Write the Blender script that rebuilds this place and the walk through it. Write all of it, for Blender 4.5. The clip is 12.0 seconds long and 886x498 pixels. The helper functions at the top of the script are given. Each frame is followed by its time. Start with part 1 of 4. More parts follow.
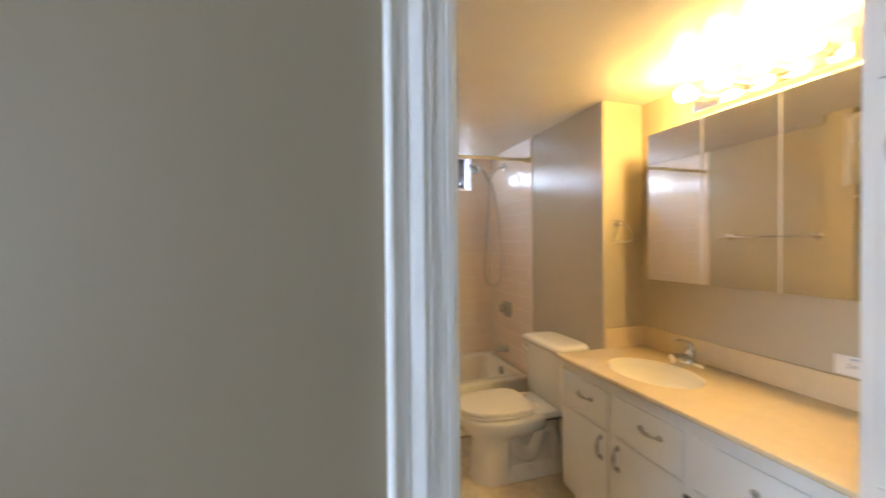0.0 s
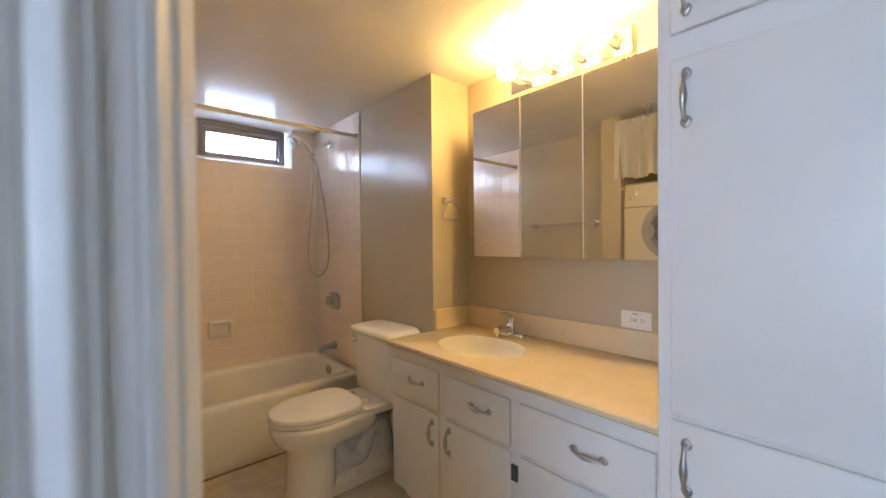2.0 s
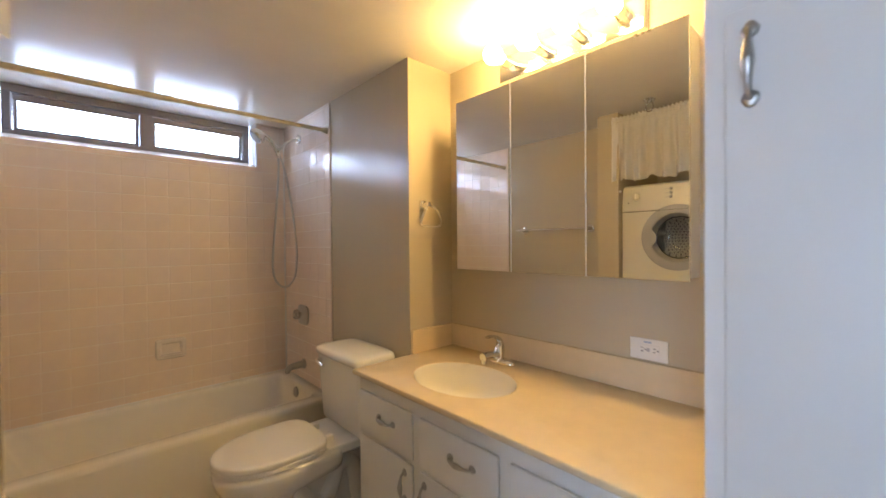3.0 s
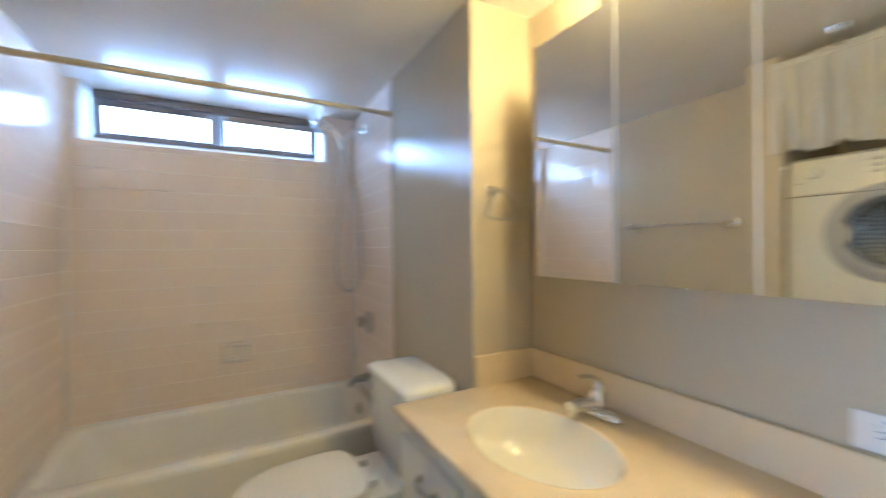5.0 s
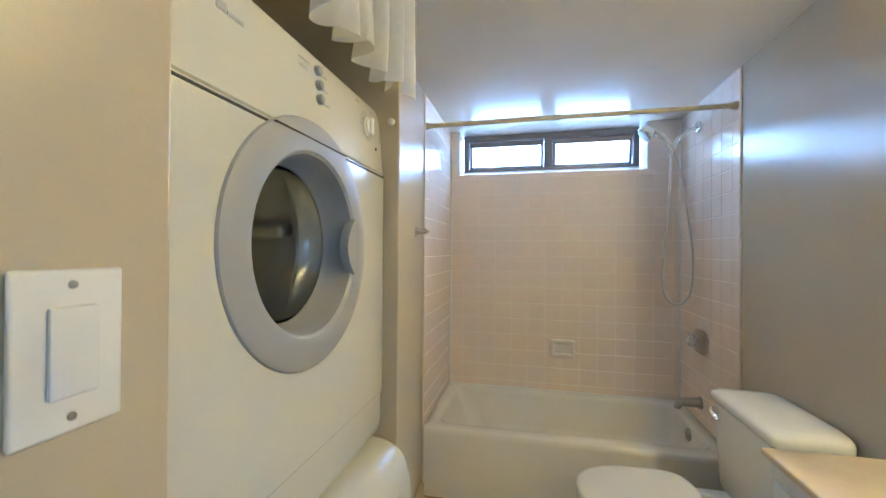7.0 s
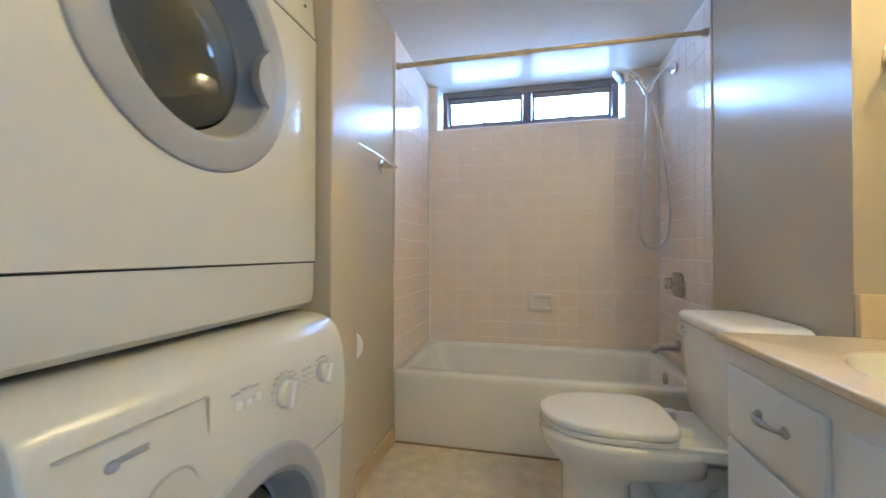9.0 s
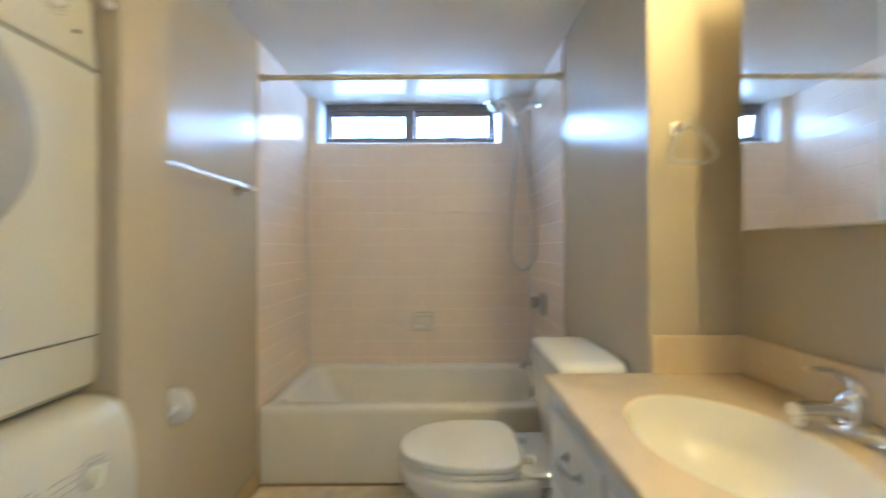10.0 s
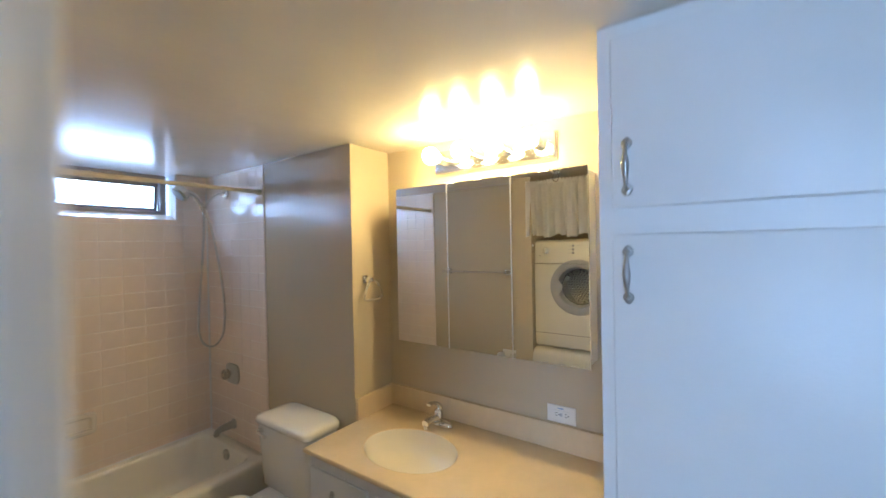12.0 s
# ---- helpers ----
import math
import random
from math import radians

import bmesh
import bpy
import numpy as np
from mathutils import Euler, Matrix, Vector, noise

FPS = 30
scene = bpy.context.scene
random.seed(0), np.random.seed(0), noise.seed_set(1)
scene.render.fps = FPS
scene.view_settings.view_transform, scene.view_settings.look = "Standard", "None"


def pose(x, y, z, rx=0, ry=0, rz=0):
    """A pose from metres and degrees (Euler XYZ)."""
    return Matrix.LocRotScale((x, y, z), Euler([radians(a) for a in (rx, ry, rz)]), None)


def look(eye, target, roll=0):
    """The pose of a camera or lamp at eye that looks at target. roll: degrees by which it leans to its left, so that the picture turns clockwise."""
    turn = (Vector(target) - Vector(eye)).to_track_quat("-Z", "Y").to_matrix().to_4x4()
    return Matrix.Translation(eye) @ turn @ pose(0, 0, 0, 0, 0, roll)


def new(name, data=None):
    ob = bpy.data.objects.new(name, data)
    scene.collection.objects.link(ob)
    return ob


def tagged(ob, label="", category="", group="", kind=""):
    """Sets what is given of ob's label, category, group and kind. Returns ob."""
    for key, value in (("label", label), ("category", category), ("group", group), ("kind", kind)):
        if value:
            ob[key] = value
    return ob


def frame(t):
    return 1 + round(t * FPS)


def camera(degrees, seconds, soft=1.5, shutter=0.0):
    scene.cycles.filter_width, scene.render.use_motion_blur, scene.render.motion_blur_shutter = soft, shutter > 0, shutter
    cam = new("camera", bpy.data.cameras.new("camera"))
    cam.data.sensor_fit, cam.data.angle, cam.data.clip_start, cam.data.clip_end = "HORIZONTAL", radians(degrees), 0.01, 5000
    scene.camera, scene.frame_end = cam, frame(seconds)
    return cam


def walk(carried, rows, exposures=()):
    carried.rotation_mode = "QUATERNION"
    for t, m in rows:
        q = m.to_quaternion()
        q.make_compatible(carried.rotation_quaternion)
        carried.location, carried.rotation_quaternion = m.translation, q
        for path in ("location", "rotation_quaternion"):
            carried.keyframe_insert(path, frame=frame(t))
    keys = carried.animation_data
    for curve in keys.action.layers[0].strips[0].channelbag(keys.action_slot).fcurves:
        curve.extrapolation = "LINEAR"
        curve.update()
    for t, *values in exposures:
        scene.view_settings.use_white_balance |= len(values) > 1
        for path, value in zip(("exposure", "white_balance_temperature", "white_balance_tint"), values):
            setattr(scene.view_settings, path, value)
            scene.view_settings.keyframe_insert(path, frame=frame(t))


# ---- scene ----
cam = camera(97.3, 12.0, shutter=0.7)
EXPOSURES = [(0.0, 0.47, 9100, 2), (0.4, 0.55, 7400, -1), (1.5, 0.34, 8400, 2), (2.2, 0.13, 8150, 4), (3.2, 0.11, 8000, 4), (5.0, 0.44, 5600, -8), (6.0, 0.45, 5450, -8), (7.2, 0.44, 5500, -12), (9.4, 0.48, 5350, -7), (10.0, 0.46, 5650, -12), (10.5, 0.37, 5900, -12), (11.2, 0.26, 6000, -6), (11.5, 0.24, 5850, -5), (12.0, 0.01, 6150, -4)]
PATH = [
    (0, (-0.009, -0.09, 1.403), (0.584, 1.82, 1.375), -0.5),
    (0.5, (0.001, -0.035, 1.394), (0.964, 1.718, 1.363), -0.1),
    (1, (0.034, 0.013, 1.352), (1.244, 1.605, 1.323), -0.3),
    (1.5, (0.065, 0.053, 1.297), (1.36, 1.577, 1.268), -0.5),
    (2, (0.151, 0.111, 1.273), (1.468, 1.616, 1.245), -0.6),
    (2.5, (0.268, 0.187, 1.283), (1.607, 1.671, 1.259), -0.5),
    (3, (0.374, 0.295, 1.317), (1.737, 1.759, 1.294), -0.5),
    (3.2, (0.411, 0.351, 1.337), (1.787, 1.802, 1.296), -0.6),
    (4.8, (0.767, 0.582, 1.308), (1.938, 2.203, 1.297), -0.5),
    (5, (0.746, 0.573, 1.302), (1.709, 2.326, 1.295), -0.5),
    (5.5, (0.681, 0.561, 1.289), (1.089, 2.519, 1.296), -0.1),
    (6, (0.62, 0.532, 1.307), (0.549, 2.531, 1.323), 0.3),
    (6.5, (0.578, 0.478, 1.35), (0.238, 2.449, 1.37), 0.3),
    (7, (0.57, 0.487, 1.341), (0.133, 2.438, 1.349), 0.4),
    (7.2, (0.568, 0.505, 1.297), (0.124, 2.455, 1.308), 0.4),
    (8.8, (0.679, 0.553, 1.01), (0.239, 2.504, 1.022), 0.2),
    (9, (0.716, 0.56, 1.011), (0.278, 2.512, 1.029), 0.1),
    (9.5, (0.796, 0.59, 1.04), (0.391, 2.548, 1.06), 0.1),
    (10, (0.91, 0.614, 1.158), (0.917, 2.614, 1.164), -0.2),
    (10.5, (0.904, 0.568, 1.29), (1.68, 2.41, 1.318), -0.1),
    (11, (0.653, 0.465, 1.450), (2.172, 1.769, 1.465), -0.6),
    (11.5, (0.424, 0.344, 1.575), (2.054, 1.503, 1.566), -1.1),
    (12, (0.159, 0.251, 1.676), (1.801, 1.392, 1.661), -1.1),
]
walk(cam, [(t, look(eye, target, roll)) for t, eye, target, roll in PATH], EXPOSURES)

# ---- light ----
world = bpy.data.worlds.new("sky")
scene.world = world
world.use_nodes = True
wn = world.node_tree
sky = wn.nodes.new("ShaderNodeTexSky")
sky.sky_type, sky.sun_disc = "NISHITA", False
sky.sun_elevation, sky.sun_rotation = radians(50), radians(200)
wn.links.new(sky.outputs[0], wn.nodes["Background"].inputs[0])
wn.nodes["Background"].inputs[1].default_value = 0.12
BULB_POWER = 108.0
SKY_GLOW = 14.0
ROOM_WINDOW_WATTS = 16.5
CEIL = 2.205


def area_lamp(name, m, sx, sy, watts, colour):
    data = bpy.data.lights.new(name, "AREA")
    data.shape, data.size, data.size_y, data.energy, data.color = "RECTANGLE", sx, sy, watts, colour
    ob = new(name, data)
    ob.matrix_world = m
    return ob


# sky light through the bathroom window and through the window of the room behind
area_lamp("window_light", look((0.70, 3.50, 2.07), (0.70, 2.6, 1.5)), 1.2, 0.24, 6.6, (0.44, 0.62, 1.0))
area_lamp("room_window_light", look((-2.56, -0.7, 1.40), (1.1, -0.1, 1.2)), 1.5, 1.1, ROOM_WINDOW_WATTS, (0.50, 0.77, 1.0))


# ---- materials ----
def mat(name, colour, rough=0.5, metal=0.0, var=0.08, scale=6.0, bump=0.0, bump_scale=60.0, spec=0.5, coat=0.0, fine=0.0, rough_var=0.0):
    """Painted or moulded surface: colour wandering at two sizes, and a fine relief."""
    m = bpy.data.materials.new(name)
    m.use_nodes = True
    t = m.node_tree
    b = t.nodes["Principled BSDF"]
    b.inputs["Roughness"].default_value, b.inputs["Metallic"].default_value = rough, metal
    b.inputs["Specular IOR Level"].default_value, b.inputs["Coat Weight"].default_value = spec, coat
    co = t.nodes.new("ShaderNodeTexCoord").outputs["Object"]
    big = t.nodes.new("ShaderNodeTexNoise")
    big.inputs["Scale"].default_value, big.inputs["Detail"].default_value = scale, 6
    t.links.new(co, big.inputs["Vector"])
    ramp = t.nodes.new("ShaderNodeMapRange")
    ramp.inputs[1].default_value, ramp.inputs[2].default_value = 0.25, 0.75
    ramp.inputs[3].default_value, ramp.inputs[4].default_value = 1 - var, 1 + var * 0.4
    t.links.new(big.outputs[0], ramp.inputs[0])
    mul = t.nodes.new("ShaderNodeVectorMath")
    mul.operation = "SCALE"
    mul.inputs[0].default_value = colour
    t.links.new(ramp.outputs[0], mul.inputs["Scale"])
    t.links.new(mul.outputs[0], b.inputs["Base Color"])
    if bump:
        small = t.nodes.new("ShaderNodeTexNoise")
        small.inputs["Scale"].default_value, small.inputs["Detail"].default_value = bump_scale, 4
        t.links.new(co, small.inputs["Vector"])
        bp = t.nodes.new("ShaderNodeBump")
        bp.inputs["Strength"].default_value, bp.inputs["Distance"].default_value = bump, 0.01
        t.links.new(small.outputs[0], bp.inputs["Height"])
        t.links.new(bp.outputs[0], b.inputs["Normal"])
    if rough_var:
        rr = t.nodes.new("ShaderNodeMapRange")
        rr.inputs[3].default_value, rr.inputs[4].default_value = rough - rough_var, rough + rough_var
        t.links.new(big.outputs[0], rr.inputs[0])
        t.links.new(rr.outputs[0], b.inputs["Roughness"])
    return m


def tile_mat(name, colour, rough=0.15, spec=0.45):
    m = mat(name, colour, rough, var=0.05, scale=9, bump=0.045, bump_scale=12, spec=spec)
    t = m.node_tree
    b = t.nodes["Principled BSDF"]
    link = b.inputs["Base Color"].links[0]
    src = link.from_socket
    rnd = t.nodes.new("ShaderNodeObjectInfo").outputs["Random"]
    rr = t.nodes.new("ShaderNodeMapRange")
    rr.inputs[3].default_value, rr.inputs[4].default_value = 0.985, 1.012
    t.links.new(rnd, rr.inputs[0])
    mul = t.nodes.new("ShaderNodeVectorMath")
    mul.operation = "SCALE"
    t.links.new(src, mul.inputs[0])
    t.links.new(rr.outputs[0], mul.inputs["Scale"])
    t.links.new(mul.outputs[0], b.inputs["Base Color"])
    return m


def glow_mat(name, colour, strength):
    m = bpy.data.materials.new(name)
    m.use_nodes = True
    b = m.node_tree.nodes["Principled BSDF"]
    b.inputs["Base Color"].default_value = (0.8, 0.8, 0.8, 1)
    b.inputs["Emission Color"].default_value, b.inputs["Emission Strength"].default_value = (*colour, 1), strength
    return m


def glass_mat(name, tint=(1, 1, 1), rough=0.0, ior=1.45):
    m = bpy.data.materials.new(name)
    m.use_nodes = True
    b = m.node_tree.nodes["Principled BSDF"]
    b.inputs["Base Color"].default_value, b.inputs["Roughness"].default_value = (*tint, 1), rough
    b.inputs["Transmission Weight"].default_value, b.inputs["IOR"].default_value = 1.0, ior
    return m


M_TAUPE = mat("taupe_satin_paint", (0.525, 0.452, 0.335), 0.235, var=0.04, scale=1.6, bump=0.035, bump_scale=120, spec=0.40)
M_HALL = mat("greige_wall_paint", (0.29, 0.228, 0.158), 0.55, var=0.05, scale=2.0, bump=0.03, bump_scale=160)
M_CEIL = mat("gloss_ceiling_paint", (0.80, 0.74, 0.65), 0.19, var=0.06, scale=3.0, bump=0.10, bump_scale=20, spec=0.16, rough_var=0.05)
M_TRIM = mat("white_gloss_trim_paint", (0.84, 0.84, 0.84), 0.32, var=0.05, scale=5.0, bump=0.06, bump_scale=90)
M_CAB = mat("white_cabinet_paint", (0.78, 0.77, 0.745), 0.36, var=0.05, scale=4.0, bump=0.07, bump_scale=110, rough_var=0.05)
M_TILE = tile_mat("pink_glazed_tile", (0.89, 0.765, 0.67))
M_TILE_DULL = tile_mat("pink_tile_with_dulled_glaze", (0.89, 0.76, 0.665), 0.36, 0.4)
M_GROUT = mat("pale_tile_grout", (0.94, 0.88, 0.81), 0.7, var=0.12, scale=25, bump=0.2, bump_scale=200)
M_FLOOR = mat("mottled_beige_vinyl", (0.78, 0.67, 0.52), 0.34, var=0.22, scale=14, bump=0.05, bump_scale=90)
M_CARPET = mat("beige_carpet", (0.42, 0.37, 0.31), 0.95, var=0.2, scale=30, bump=0.6, bump_scale=400)
M_BASE = mat("cream_baseboard", (0.62, 0.47, 0.28), 0.42, var=0.12, scale=8, bump=0.05)
M_ENAMEL = mat("white_bath_enamel", (0.88, 0.85, 0.79), 0.16, var=0.04, scale=4, bump=0.02, bump_scale=30)
M_CERAMIC = mat("white_vitreous_china", (0.84, 0.82, 0.78), 0.10, var=0.03, scale=6)
M_SEAT = mat("white_plastic_seat", (0.83, 0.81, 0.77), 0.22, var=0.03, scale=6)
M_COUNTER = mat("cream_laminate_counter", (0.72, 0.58, 0.385), 0.27, var=0.05, scale=18, bump=0.02)
M_BASIN = mat("cream_sink_enamel", (0.83, 0.78, 0.67), 0.14, var=0.03, scale=5)
M_CHROME = mat("polished_chrome", (0.80, 0.79, 0.77), 0.09, 1.0, var=0.04, scale=20)
M_BAR = mat("satin_chrome_bar", (0.80, 0.78, 0.74), 0.16, 1.0, var=0.05, scale=14)
M_NICKEL = mat("worn_nickel_pull", (0.48, 0.47, 0.45), 0.34, 1.0, var=0.15, scale=60)
M_MIRROR = mat("silvered_mirror", (0.86, 0.86, 0.84), 0.015, 1.0, var=0.01, scale=3)
M_APPL = mat("white_appliance_enamel", (0.66, 0.64, 0.565), 0.15, var=0.03, scale=4, bump=0.03, bump_scale=260)
M_GREY = mat("grey_plastic_ring", (0.36, 0.36, 0.375), 0.38, var=0.04, scale=8)
M_ALU = mat("brushed_aluminium_strip", (0.78, 0.78, 0.77), 0.42, 0.6, var=0.06, scale=30)
M_JOINT = mat("appliance_joint_shadow", (0.50, 0.485, 0.43), 0.5, var=0.05)
M_GRIP = mat("pale_grey_grip_plastic", (0.52, 0.52, 0.52), 0.35, var=0.04, scale=8)
# pale tone of the unseen room walls, chosen to bounce light onto the casing
M_ROOM_BOUNCE = mat("pale_bounce_paint", (0.66, 0.60, 0.52), 0.6, var=0.05, scale=2.0, bump=0.03, bump_scale=160)
M_LGREY = mat("pale_grey_print", (0.45, 0.45, 0.46), 0.5, var=0.05)
M_DARK = mat("dark_grey_mark", (0.06, 0.06, 0.065), 0.5, var=0.1)
M_STEEL = mat("drum_steel", (0.82, 0.81, 0.78), 0.38, 1.0, var=0.15, scale=12)
M_BRONZE = mat("bronze_window_frame", (0.23, 0.21, 0.215), 0.42, 0.35, var=0.12, scale=10)
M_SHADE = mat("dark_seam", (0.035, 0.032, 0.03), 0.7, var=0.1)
M_ROD = mat("cream_enamel_rod", (0.68, 0.58, 0.42), 0.35, var=0.22, scale=22)
M_PLATE = mat("white_plastic_plate", (0.78, 0.76, 0.72), 0.3, var=0.03)
M_BLUE = mat("blue_label_print", (0.30, 0.40, 0.55), 0.5, var=0.05)
M_CLOTH = mat("white_sheer_cotton", (0.88, 0.87, 0.86), 0.9, var=0.08, scale=40, bump=0.3, bump_scale=500)
M_SOAP = mat("pale_pink_ceramic", (0.86, 0.79, 0.73), 0.2, var=0.03)
M_CAULK = mat("aged_brown_caulk", (0.36, 0.25, 0.15), 0.7, var=0.35, scale=30)
M_TARNISH = mat("mirror_edge_tarnish", (0.10, 0.075, 0.05), 0.6, var=0.4, scale=90)
M_RUBBER = mat("grey_braided_line", (0.62, 0.61, 0.60), 0.35, 0.7, var=0.2, scale=150)
M_GLASS = glass_mat("clear_glass")
M_BOWL = glass_mat("clear_door_glass", (0.97, 0.97, 0.96), 0.0, 1.45)
M_ACRYL = glass_mat("clear_acrylic", (0.96, 0.97, 0.96), 0.10, 1.49)
M_ACRYL.node_tree.nodes["Principled BSDF"].inputs["Transmission Weight"].default_value = 0.8
M_BULB = glow_mat("frosted_bulb_glow", (1.0, 0.695, 0.335), BULB_POWER)
M_OUTSIDE = glow_mat("bright_overcast_sky", (0.36, 0.51, 1.0), SKY_GLOW)


def sheer(m, share, gaps):
    """Let light through a cloth: part of it scattered by the threads, part straight through the gaps."""
    t = m.node_tree
    b = t.nodes["Principled BSDF"]
    b.inputs["Alpha"].default_value = 1 - gaps
    glow = t.nodes.new("ShaderNodeBsdfTranslucent")
    glow.inputs["Color"].default_value = (0.88, 0.87, 0.86, 1)
    mix = t.nodes.new("ShaderNodeMixShader")
    mix.inputs[0].default_value = share
    t.links.new(b.outputs[0], mix.inputs[1])
    t.links.new(glow.outputs[0], mix.inputs[2])
    t.links.new(mix.outputs[0], t.nodes["Material Output"].inputs["Surface"])


sheer(M_CLOTH, 0.35, 0.16)


# ---- makers ----
def box(bm, x0, x1, y0, y1, z0, z1):
    m = Matrix.LocRotScale(((x0 + x1) / 2, (y0 + y1) / 2, (z0 + z1) / 2), None, (abs(x1 - x0), abs(y1 - y0), abs(z1 - z0)))
    return bmesh.ops.create_cube(bm, size=1, matrix=m)["verts"]


def boxes(*dims, bevel=0.0, seg=2):
    bm = bmesh.new()
    for d in dims:
        box(bm, *d)
    if bevel:
        bmesh.ops.bevel(bm, geom=bm.edges[:], offset=bevel, segments=seg, profile=0.5, affect="EDGES")
    return bm


def stick(bm, a, b, r0, r1=None, n=20, caps=True):
    """A round bar from a to b."""
    a, b = Vector(a), Vector(b)
    m = Matrix.Translation((a + b) / 2) @ (b - a).to_track_quat("Z", "Y").to_matrix().to_4x4()
    bmesh.ops.create_cone(bm, cap_ends=caps, segments=n, radius1=r0, radius2=r0 if r1 is None else r1, depth=(b - a).length, matrix=m)
    return bm


def ball(bm, c, r, n=20, squash=(1, 1, 1)):
    bmesh.ops.create_uvsphere(bm, u_segments=n, v_segments=n // 2 + 2, radius=r, matrix=Matrix.Translation(c) @ Matrix.Diagonal((*squash, 1)))
    return bm


def curve_points(points, steps=10):
    """A smooth line through some points (Catmull-Rom)."""
    p = [Vector(q) for q in points]
    p = [2 * p[0] - p[1]] + p + [2 * p[-1] - p[-2]]
    out = []
    for i in range(1, len(p) - 2):
        for k in range(steps):
            u = k / steps
            out.append(0.5 * (2 * p[i] + (p[i + 1] - p[i - 1]) * u + (2 * p[i - 1] - 5 * p[i] + 4 * p[i + 1] - p[i + 2]) * u**2
                              + (3 * p[i] - p[i - 1] - 3 * p[i + 1] + p[i + 2]) * u**3))
    return out + [p[-2]]


def loft(bm, rings, close_start=True, close_end=True, ring_closed=True):
    """A skin over rings of equally many points."""
    rows = [[bm.verts.new(v) for v in ring] for ring in rings]
    n = len(rows[0])
    for a, b in zip(rows, rows[1:]):
        for i in range(n if ring_closed else n - 1):
            j = (i + 1) % n
            bm.faces.new((a[i], a[j], b[j], b[i]))
    if close_start:
        bm.faces.new(rows[0][::-1])
    if close_end:
        bm.faces.new(rows[-1])
    bmesh.ops.recalc_face_normals(bm, faces=bm.faces[:])
    return bm


def tube(bm, points, radius, n=12):
    """A bent bar; radius a number or a function of 0..1 along it."""
    pts = [Vector(p) for p in points]
    rings, up = [], Vector((0.13, 0.21, 0.97))
    for i, p in enumerate(pts):
        d = (pts[min(i + 1, len(pts) - 1)] - pts[max(i - 1, 0)]).normalized()
        side = d.cross(up).normalized()
        up2 = side.cross(d)
        up = up2 if up2.length > 0.1 else up
        r = radius(i / (len(pts) - 1)) if callable(radius) else radius
        rings.append([p + r * (math.cos(k * math.tau / n) * side + math.sin(k * math.tau / n) * up2) for k in range(n)])
    return loft(bm, rings)


def lathe(bm, profile, centre, axis, n=40, close=False):
    """Turn a profile of (radius, along) round an axis ('x', 'y' or 'z')."""
    def at(r, h, k):
        c, s = r * math.cos(k * math.tau / n), r * math.sin(k * math.tau / n)
        return Vector(centre) + Vector({"x": (h, c, s), "y": (s, h, c), "z": (c, s, h)}[axis])
    return loft(bm, [[at(max(r, 1e-4), h, k) for k in range(n)] for r, h in profile], close, close)


def rounded(x0, x1, y0, y1, r, z, n=6):
    """Points of a rounded rectangle at a height."""
    out = []
    for cx, cy, a in ((x1 - r, y1 - r, 0), (x0 + r, y1 - r, 90), (x0 + r, y0 + r, 180), (x1 - r, y0 + r, 270)):
        for k in range(n + 1):
            t = radians(a + 90 * k / n)
            out.append(Vector((cx + r * math.cos(t), cy + r * math.sin(t), z)))
    return out


def part(name, bm, material, parent=None, label="", smooth=False, angle=35):
    """Link a bmesh, laid out in world metres, as one mesh under a thing or a part."""
    me = bpy.data.meshes.new(name)
    bm.to_mesh(me)
    bm.free()
    me.materials.append(material)
    if smooth:
        me.shade_smooth()
        me.set_sharp_from_angle(angle=radians(angle))
    ob = new(name, me)
    if parent:
        ob.parent = parent
        if parent.type == "EMPTY":
            ob.matrix_parent_inverse = parent.matrix_basis.inverted()
    if label:
        ob["label"] = label
    return ob


def thing(name, base, label, category, group=""):
    """An Empty at a thing's base, to which its parts are hung."""
    ob = new(name)
    ob.matrix_basis = Matrix.Translation(base)
    ob.empty_display_size = 0.05
    return tagged(ob, label, category, group)


def hollow(ob, cutter):
    """Cut a bmesh out of a part, and keep the result as its mesh."""
    me = bpy.data.meshes.new("cutter")
    cutter.to_mesh(me)
    cutter.free()
    tool = new("cutter", me)
    mod = ob.modifiers.new("cut", "BOOLEAN")
    mod.operation, mod.object, mod.solver = "DIFFERENCE", tool, "EXACT"
    cut = bpy.data.meshes.new_from_object(ob.evaluated_get(bpy.context.evaluated_depsgraph_get()))
    ob.modifiers.remove(mod)
    ob.data = cut
    bpy.data.objects.remove(tool)
    return ob


def structure(name, bm, material, label, category, smooth=False):
    return tagged(part(name, bm, material, smooth=smooth), label, category, kind="structure")


# ---- structure ----
structure("floor", boxes((-0.55, 1.95, 0.485, 3.5, -0.12, 0.0)), M_FLOOR, "mottled beige vinyl bathroom floor", "floor")
structure("floor_hall", boxes((-2.75, 1.95, -3.5, 0.485, -0.12, 0.0)), M_CARPET, "beige carpet in the room outside the bathroom", "floor")
structure("ceiling", boxes((-2.75, 1.95, -3.5, 3.5, CEIL, CEIL + 0.12)), M_CEIL, "glossy cream painted ceiling with roller texture", "ceiling")

